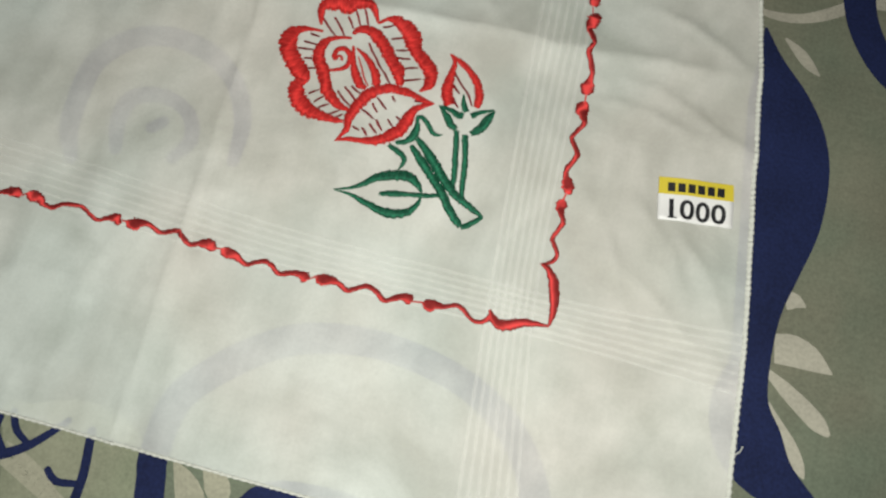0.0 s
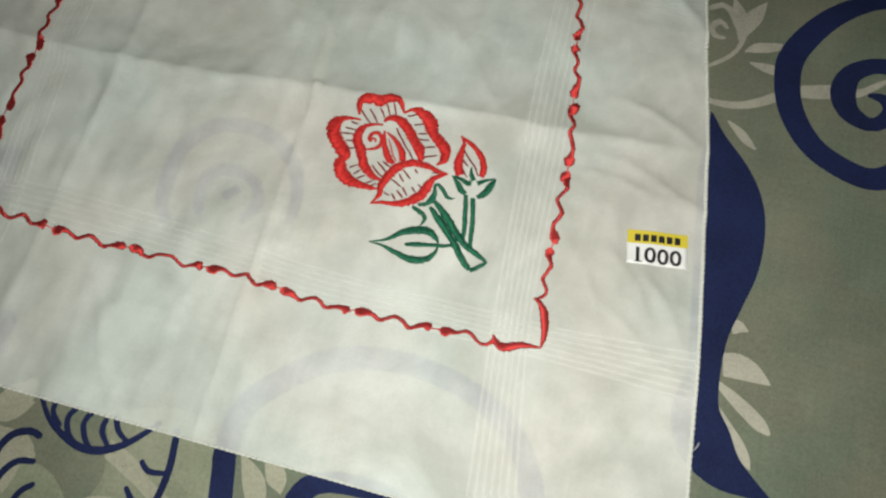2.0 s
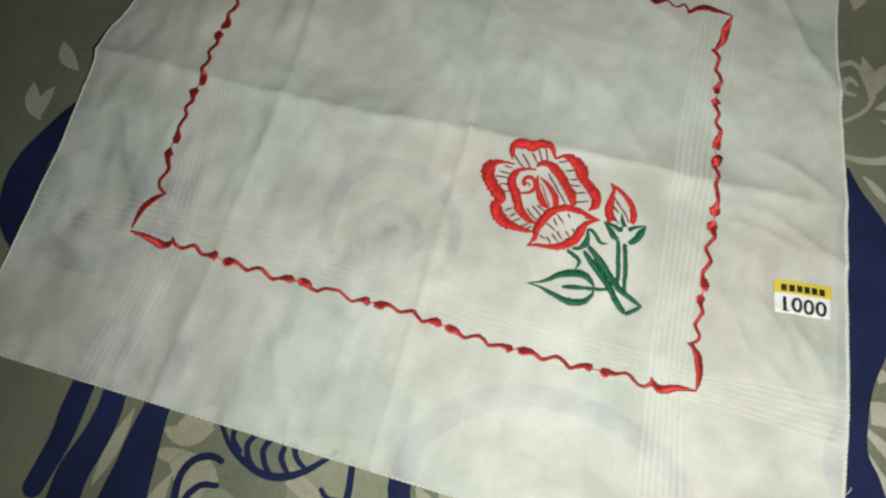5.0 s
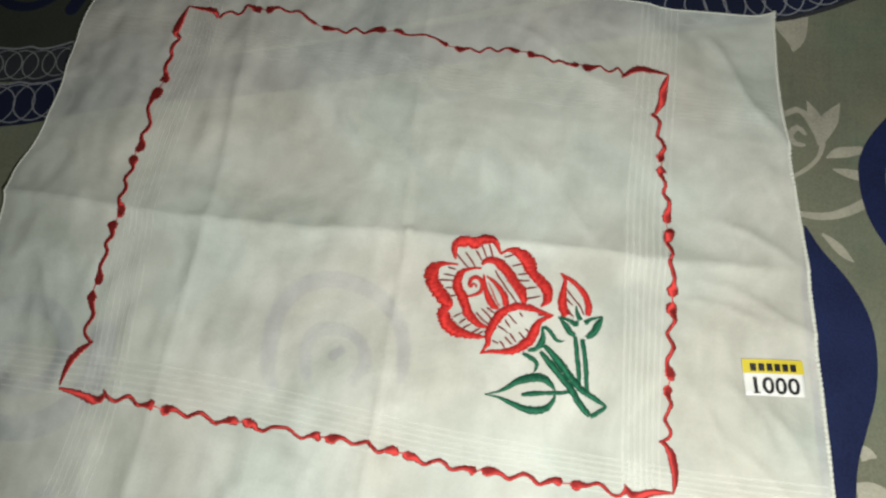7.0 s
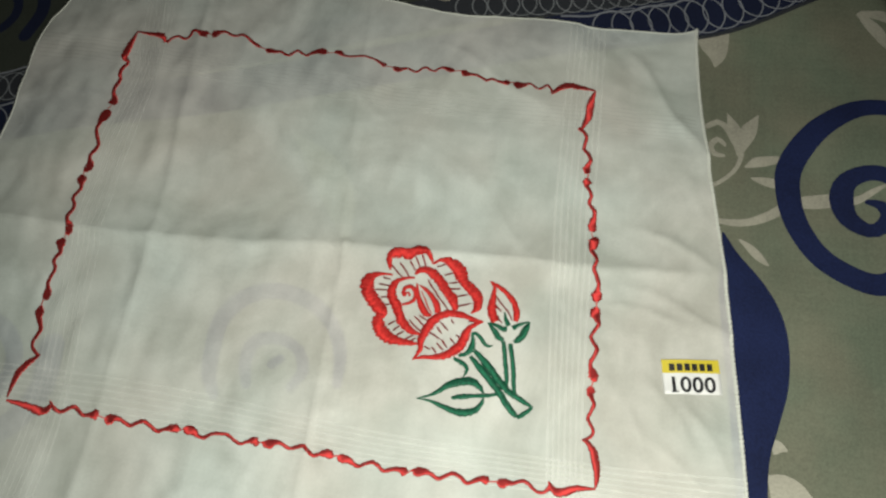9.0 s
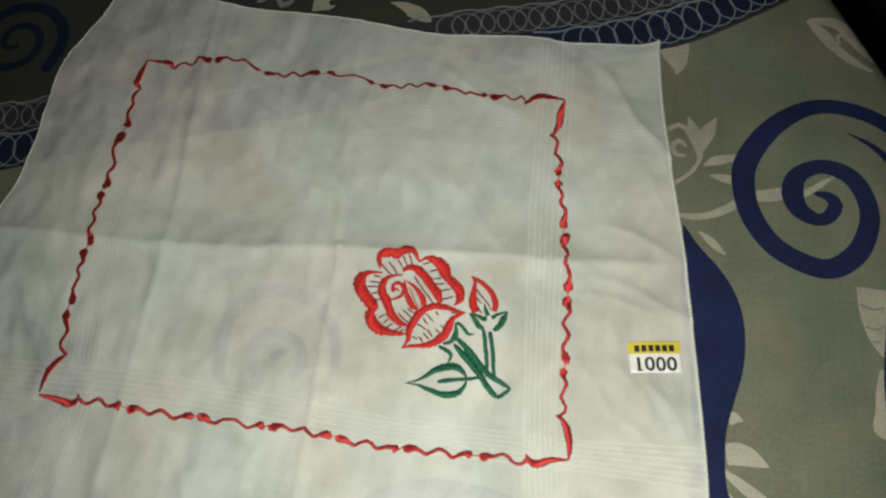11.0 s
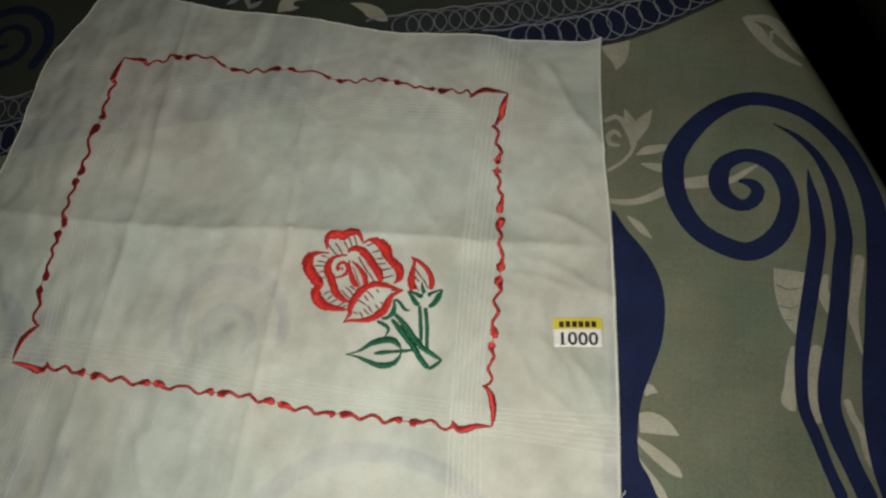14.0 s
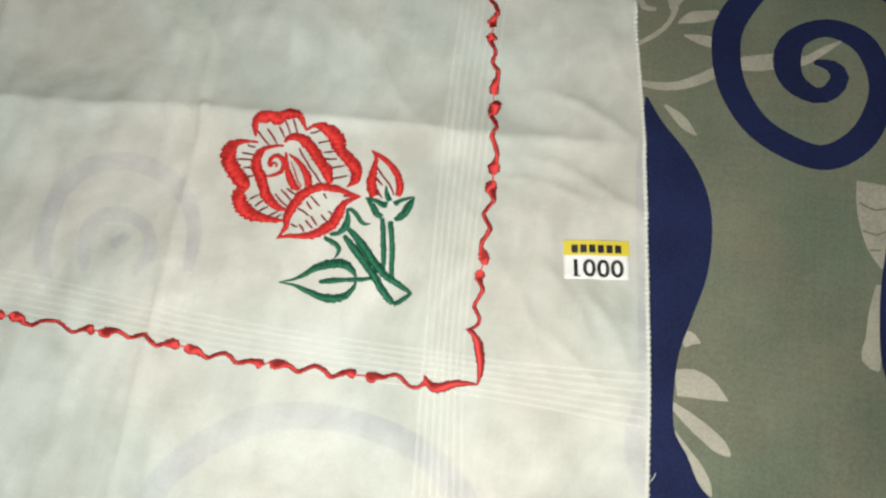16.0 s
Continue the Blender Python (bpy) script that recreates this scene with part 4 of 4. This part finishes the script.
stitched("corner_stitching", [(135.8, -103.8, 0.6), (136, -98.1, 2.3), (134.2, -90.1, 3.2), (131.6, -85.4, 1.9), (128.3, -83.8, 0.6)], CORD, "red satin-stitched corner scroll", 0.4, full=1.6, crown=0.35)
stitched("corner_stitching", [(115.7, 74, 1.2), (118.6, 81.9, 3.4), (119.4, 91.2, 3.4), (121.2, 98.3, 0.6)], CORD, "red satin-stitched corner scroll", 0.4, full=1.6, crown=0.35)
stitched("corner_stitching", [(-134, 100.7, 0.7), (-135.8, 89.7, 3.4), (-136.1, 83.7, 3), (-132.3, 80.6, 1)], CORD, "red satin-stitched corner scroll", 0.4, full=1.6, crown=0.35)
stitched("corner_stitching", [(-124.2, -82.5, 1), (-129.2, -87.8, 2.6), (-132, -94.9, 2.3), (-133, -103.7, 0.5)], CORD, "red satin-stitched corner scroll", 0.4, full=1.6, crown=0.35)
stitched("corner_stitching", [(-134.1, 101.1, 0.7), (-126.2, 100.9, 2), (-119.8, 100.3, 3), (-116.1, 96.1, 1.3)], CORD, "red satin-stitched corner scroll", 0.4, full=1.6, crown=0.35)
stitched("corner_stitching", [(97.8, 93.7, 1.2), (104.5, 99.5, 3.1), (111.6, 100.3, 2.8), (121.2, 98.3, 0.6)], CORD, "red satin-stitched corner scroll", 0.4, full=1.6, crown=0.35)


def border_run(rows, after=None):
    """One wavering run of the border with its knobs; a single thread joins it to the end of the run before."""
    stitched("border_stitching", rows, CORD, "wavering red border line with knobs", 0.3, fat=1.24, full=1.6, crown=0.3)
    if after:
        (x0, y0, _), (x1, y1, _) = after, rows[0]
        stitched("border_thread", [(x0, y0, 0.4), ((x0 + x1) / 2, (y0 + y1) / 2, 0.35), (x1, y1, 0.4)], RED, "", 0.2, 0.8, 2)
    return rows[-1]


# lower run of the border
end = border_run([(-112.7, -102.3, 0.7), (-109.6, -105.3, 1.3), (-106, -106.1, 1.4), (-101.2, -103.2, 1.4), (-96.3, -106.1, 1.3), (-93.2, -105.7, 1.7), (-90.2, -105.3, 3.6), (-88.6, -105.4, 2.7)])
end = border_run([(-85.4, -106.1, 2), (-83.5, -106.2, 3.9), (-80.9, -105.3, 2.3), (-77.6, -105.8, 1.3), (-73.5, -107.4, 1.4), (-71, -106, 1.5), (-68, -104.7, 1.4), (-64.6, -106.1, 1.3), (-60.7, -107.9, 1.4), (-57.2, -106.6, 1.5), (-54.2, -105.6, 3), (-52, -106, 2.8), (-50.5, -106.5, 1.5)], end)
end = border_run([(-48.6, -105, 1.6), (-46.5, -105.6, 3.3), (-43.8, -105.9, 2.8), (-41.5, -107.4, 1.5), (-38.5, -107.6, 1.4), (-35.8, -105.7, 1.2), (-32.1, -104.9, 1.2), (-28.2, -105, 1.1), (-24.6, -106.8, 1.1), (-21.5, -108, 1.1), (-18.9, -106.8, 1.2), (-16.1, -105.7, 2.4), (-13.9, -106.3, 2.6), (-13.2, -106.1, 1.2)], end)
end = border_run([(-11.5, -105.9, 1.1), (-10, -106.3, 2.8), (-8.3, -106, 3.5), (-6, -105.1, 2), (-3.6, -105, 1.3), (0.9, -106.6, 1.3), (4.5, -105.5, 1.4), (7.1, -104.9, 1.3), (9.3, -106.5, 1.3), (11.9, -108.1, 1.3), (14.7, -107.1, 1.5), (18.1, -106.3, 3), (19.9, -106.9, 2.6), (20.9, -106.9, 1.5)], end)
end = border_run([(23, -106.6, 1.6), (24.4, -107.3, 3), (27.3, -107.5, 2.6), (30, -108.9, 1.5), (32.6, -109.6, 1.3), (35.5, -108, 1.3), (38.2, -107, 1.3), (41, -107.9, 1.3), (43.7, -109.8, 1.3), (47.6, -108.7, 1.5), (50.7, -108.2, 1.9), (53.2, -108.9, 3), (54.2, -109.4, 1.6)], end)
end = border_run([(56.5, -107.4, 1.1), (58.3, -108, 3.2), (61.1, -107.6, 2.8), (64.2, -108, 1.5), (68, -109.6, 1.3), (70.9, -108.2, 1.3), (74, -106.5, 1.3), (77.2, -107.3, 1.4), (80.6, -109.5, 1.3), (83.9, -108, 1.5), (86.5, -106.9, 2.1), (88.9, -107.4, 3), (89.9, -107.7, 1.5)], end)
end = border_run([(93.6, -107.1, 1.5), (95.5, -107.4, 3.1), (97.8, -106.8, 2.3), (100.5, -106.6, 1.3), (104.6, -105.2, 1.1), (107.4, -106.3, 1.1), (110.4, -108.5, 1.1), (113.4, -108.6, 1.1), (115.2, -107.2, 1.4), (116.2, -105.2, 1.3)], end)
# sticker-side run of the border
end = border_run([(128.8, -84.2, 0.7), (132.2, -82, 1.1), (133, -79.3, 1.1), (131.4, -76.5, 1.2), (130.3, -74.3, 1.2), (131.3, -71.2, 1.1), (132.5, -67.9, 1.4), (131.4, -65.1, 1.5), (130.6, -63.3, 2.6), (130.7, -61, 3.2), (130.9, -59.8, 1.2)])
end = border_run([(131.3, -57.5, 1.4), (131.6, -55.7, 3.3), (130.7, -53.3, 3.1), (129.8, -51.3, 1.7), (129.6, -48.6, 1.4), (131.1, -45.3, 1.4), (131.9, -42.1, 1.5), (129.8, -39.2, 1.3), (128.7, -36.8, 1.2), (130, -34, 1.2), (131.9, -30.4, 1.5), (131, -27.9, 2.3), (129.9, -25.3, 4), (130.3, -22.5, 2.6), (130.3, -22, 1)], end)
end = border_run([(130.2, -19.5, 1.2), (130.1, -17.6, 3.7), (130, -15.5, 3.9), (130.4, -12.9, 1.9), (130.5, -9.9, 1.5), (129.2, -6.9, 1.6), (127.5, -3.8, 1.6), (127.9, -1.2, 1.3), (128.7, 0.9, 1.3), (127.8, 3.5, 1.6), (125.8, 6.2, 2), (126.3, 8.8, 3.4), (126.7, 12, 4.1), (125.9, 13.3, 2.3)], end)
end = border_run([(125.2, 16.5, 2), (125.4, 18.9, 3.5), (125.5, 21.9, 2.9), (126, 25.2, 1.7), (125.8, 28, 1.5), (124.1, 30.2, 1.3), (122.9, 32.5, 1.3), (123.6, 36.3, 1.3), (122.4, 39.1, 1.4), (120.8, 41.5, 2.1), (120.9, 43.6, 3.9), (120.8, 45.5, 1.4)], end)
end = border_run([(121.2, 48.5, 2.2), (120.3, 50.4, 3.3), (120.9, 53.9, 1.9), (121.9, 56.7, 1.5), (120.5, 59.8, 1.6), (118.1, 62, 1.5), (118.1, 65.2, 1.4), (118.7, 69.5, 1.4), (117.2, 72.3, 1.5), (114.2, 74.4, 1.6)], end)
# far-side run of the border
end = border_run([(-133.1, 80.3, 1.4), (-135, 76, 1.5), (-135.1, 72.4, 1.4), (-133.8, 69.1, 1.4), (-134.6, 64.4, 1.6), (-134.5, 60.8, 1.5), (-132.6, 57, 2.2), (-132.3, 54.2, 4), (-132.6, 52.4, 3.3)])
end = border_run([(-133.5, 48.8, 2.7), (-133.6, 46.3, 4.5), (-134.2, 43.8, 3.8), (-135.1, 40.2, 1.9), (-135.2, 36.1, 1.5), (-133.2, 31.8, 1.4), (-131.4, 27.9, 1.4), (-132.2, 24.6, 1.5), (-133.7, 21.8, 1.5), (-133.4, 18.8, 1.6), (-132.5, 16.6, 3.2), (-133, 14.1, 3.2), (-134.8, 13.2, 2.1)], end)
end = border_run([(-133.9, 10, 2.3), (-134.3, 7.8, 4), (-133.5, 5.1, 1.9), (-133, 2.5, 1.5), (-134.5, -0.9, 1.5), (-134.8, -3.6, 1.4), (-133.1, -6.3, 1.4), (-132.8, -9.7, 1.6), (-133.9, -13, 1.6), (-132.7, -16, 1.5), (-130.7, -18.8, 3.4), (-131.4, -21.1, 3), (-132.5, -21.7, 1.4)], end)
end = border_run([(-132.5, -24.8, 1.9), (-133.6, -26.9, 3.6), (-133.2, -29.1, 2.3), (-132.4, -31.6, 1.7), (-133.8, -35, 1.5), (-133.9, -37, 1.3), (-132.1, -40.2, 1.3), (-132.6, -43.7, 1.4), (-133.1, -47.1, 1.3), (-132.5, -49.8, 1.5), (-131.6, -52.5, 3), (-131.6, -54.7, 3.7), (-132.3, -56, 1.7)], end)
end = border_run([(-132.2, -59.7, 1.3), (-131.5, -62.7, 3.5), (-130.9, -65.1, 2.2), (-129.2, -68.1, 1.7), (-127.9, -70.9, 1.6), (-128.8, -74.2, 1.4), (-129.8, -77.2, 1.3), (-128.9, -79.9, 1.2), (-126.2, -82.1, 1.2), (-124.2, -83.1, 1)], end)
# upper run of the border
end = border_run([(-115.6, 95.9, 1.2), (-114, 99.5, 1.1), (-110.9, 102.1, 1.2), (-107.2, 101, 1.3), (-104.9, 102.9, 1.3), (-103.8, 107.1, 1.4), (-100.9, 106.5, 1.5), (-97.2, 104.9, 3.6), (-95, 105.3, 3.4), (-94.7, 105.3, 1.6)])
end = border_run([(-92.6, 105.8, 2), (-91.2, 106.1, 3.9), (-89.4, 108, 2.2), (-86.6, 109.7, 1.3), (-83.5, 108.9, 1.3), (-80.4, 108.7, 1.3), (-76.9, 109.9, 1.3), (-73.1, 107.9, 1.1), (-70, 105.4, 1.4), (-66.5, 103.7, 1.7), (-64.5, 102.7, 1.1)], end)
end = border_run([(-61.2, 101.8, 1.9), (-59.2, 101.3, 2.6), (-55.7, 101, 1.9), (-52.5, 101.1, 1.1), (-49.6, 99.4, 1.1), (-47, 98.8, 1.3), (-45.1, 101.2, 1.2), (-43.1, 102.9, 1.2), (-40.4, 101.7, 1.1), (-38.1, 100.7, 1.2), (-35.3, 102.4, 1.7), (-31.8, 103.6, 2.7), (-28.8, 103.6, 3.5), (-26.6, 103.3, 1.5)], end)
end = border_run([(-22.7, 104.8, 1.6), (-20.3, 105.2, 2.6), (-17.8, 103.5, 1.5), (-15, 103, 1.1), (-9.7, 104, 1), (-5.2, 104.3, 1), (-0.6, 103.7, 1), (3.7, 101.7, 1.5), (6, 100.7, 2.3), (6.9, 100.3, 1.2)], end)
end = border_run([(10.8, 100.3, 1.4), (13.1, 99.3, 2.8), (15.7, 99.7, 1.8), (18.6, 100.8, 1), (21.8, 99.5, 1), (24.2, 99.2, 1), (26.3, 101.3, 1), (28.5, 102.4, 1), (31, 101.4, 1), (33.5, 100.9, 1), (35.6, 102.6, 1), (38.5, 103.5, 1.2), (42.2, 102.2, 2.5), (44.6, 101.6, 1.5)], end)
end = border_run([(48.7, 101.7, 1.4), (50.6, 100.6, 3.1), (53.6, 100.6, 1.5), (57.1, 100.6, 1.1), (60.3, 98.8, 1.1), (62.7, 97.8, 1.1), (65.5, 98.9, 1.1), (68.5, 97.8, 1), (71.5, 96.8, 1.3), (73.8, 97.1, 3), (75.2, 97.7, 1.6)], end)
end = border_run([(77.8, 97.4, 1.9), (80.2, 96.2, 4), (83, 97, 2.1), (86.4, 98.1, 0.9), (88.8, 96.4, 1), (91.2, 95.6, 1), (93.5, 97.3, 0.9), (95.4, 99.1, 1), (96.9, 97.6, 0.9), (98.6, 95, 1)], end)

# ---- the price sticker on the handkerchief ----
sticker = empty("price_sticker", "yellow and white paper price sticker stuck on the handkerchief", "sticker")
ORIGIN, XDIR = np.array([163.3, -58.6]), np.array([25.6, 3.2]) / 25.8
YDIR = np.array([-XDIR[1], XDIR[0]])
SW, SH = 25.8, 15.9


def on_sticker(a, b, lift=0.0):
    x, y = ORIGIN + XDIR * a + YDIR * b
    return on_cloth(x, y, 0.55 + lift)


def plate(a0, b0, a1, b1, lift, thick=0.0, na=14, nb=9):
    bm = bmesh.new()
    g = [[bm.verts.new(on_sticker(a0 + (a1 - a0) * i / na, b0 + (b1 - b0) * j / nb, lift)) for j in range(nb + 1)] for i in range(na + 1)]
    for i in range(na):
        for j in range(nb):
            bm.faces.new((g[i][j], g[i + 1][j], g[i + 1][j + 1], g[i][j + 1]))
    if thick:
        low = bmesh.ops.extrude_face_region(bm, geom=bm.faces[:])["geom"]
        for v in low:
            if isinstance(v, bmesh.types.BMVert):
                v.co.z -= thick * MM
        bmesh.ops.recalc_face_normals(bm, faces=bm.faces[:])
    return bm


part("label_paper", plate(0, 0, SW, SH, 0, 0.35), WHITEPAPER, sticker, "white glossy label paper")
part("label_band", plate(0, SH - 6.2, SW, SH, 0.10), YELLOWPAPER, sticker, "yellow printed band")
for k in range(6):
    a = 3.1 + k * 3.4
    part("print_bar", plate(a, SH - 5.2, a + 2.5, SH - 1.9, 0.3, 0, 4, 4), INK, sticker, "black printed bar")


def digit(glyph, a0, a1, b0, b1):
    """One printed digit in the built-in font, fitted to its cell on the sticker."""
    font = bpy.data.curves.new("digit", "FONT")
    font.body, font.size, font.offset = glyph, 1.0, 0.022
    holder = new("digit", font)
    bpy.context.view_layer.update()
    bm = bmesh.new()
    bm.from_mesh(holder.evaluated_get(bpy.context.evaluated_depsgraph_get()).to_mesh())
    bpy.data.objects.remove(holder)
    xs, ys = [v.co.x for v in bm.verts], [v.co.y for v in bm.verts]
    x0, wx, y0, wy = min(xs), max(xs) - min(xs), min(ys), max(ys) - min(ys)
    for v in bm.verts:
        v.co = on_sticker(a0 + (a1 - a0) * (v.co.x - x0) / wx, b0 + (b1 - b0) * (v.co.y - y0) / wy, 0.22)
    part("digit", bm, INK, sticker, "black printed digit %s of the price 1000" % glyph, False)


for glyph, a0, a1 in (("1", 3.8, 5.3), ("0", 7.3, 12.3), ("0", 12.8, 17.8), ("0", 18.2, 23.2)):
    digit(glyph, a0, a1, 0.8, 8.0)
part("digit_foot", plate(3.2, 0.8, 6.4, 1.4, 0.22, 0, 4, 2), INK, sticker, "foot of the printed digit 1")

# ---- the folded cloth lying past the handkerchief ----
folded = empty("folded_cloth", "folded pinkish-white cotton cloth lying on the bedsheet", "cloth")


def fold_layer(x0, x1, y0, y1, z0, z1, skew, seed, curl=1.0):
    """One soft layer of a folded cloth with a rolled front edge."""
    bm = bmesh.new()
    rows = []
    for x in np.linspace(x0, x1, 40):
        f = (x - x0) / (x1 - x0)
        tip = curl * max(0.0, (f - 0.8) / 0.2) ** 2
        yf = y0 + skew * f + 11 * tip + 2.5 * soft_noise(x, 0, 40, seed)
        r = (z1 - z0) / 2
        lift = 2.2 * soft_noise(x, 5, 50, seed + 2) - 3.5 * tip
        prof = [(y1, z0 + 0.2)] + [(yf + r - r * math.sin(a), z0 + r - r * math.cos(a) + lift * (a / math.pi)) for a in np.linspace(0, math.pi, 9)] + [(yf + (y1 - yf) * t, z1 + lift + 1.5 * soft_noise(x, t * 200, 45, seed)) for t in (0.25, 0.5, 0.75, 1.0)]
        rows.append([bm.verts.new((x * MM, yy * MM, zz * MM)) for yy, zz in prof])
    for a, b in zip(rows, rows[1:]):
        for j in range(len(a) - 1):
            bm.faces.new((a[j], a[j + 1], b[j + 1], b[j]))
        bm.faces.new((a[-1], a[0], b[0], b[-1]))
    bm.faces.new(rows[0]), bm.faces.new(rows[-1][::-1])
    bmesh.ops.recalc_face_normals(bm, faces=bm.faces[:])
    return bm


part("fold", fold_layer(-340, -190, 96, 300, 3.0, 7.5, 82, 1.0, -0.4), LINEN, folded, "lower fold peeking out")
part("fold", fold_layer(-335, -88, 150, 300, 7.5, 13, 2, 2.0), LINEN, folded)
part("fold", fold_layer(-337, -82, 145, 300, 13.5, 21, 2, 3.0), LINEN, folded)
part("fold", fold_layer(-336, -90, 175, 300, 1.2, 7, 2, 4.0), LINEN, folded)
zigzag = [(-150 + 2.2 * math.sin(k * 1.9) + 0.15 * k, 152 + 1.6 * k, 0.9) for k in range(16)]
part("stitching", ribbon(zigzag, lambda x, y, lift=0.0: (x * MM, y * MM, (23.2 + lift) * MM), 0.7, 0.2, 0.5, 4, 0.1), GREEN, folded, "dark green zigzag stitching")
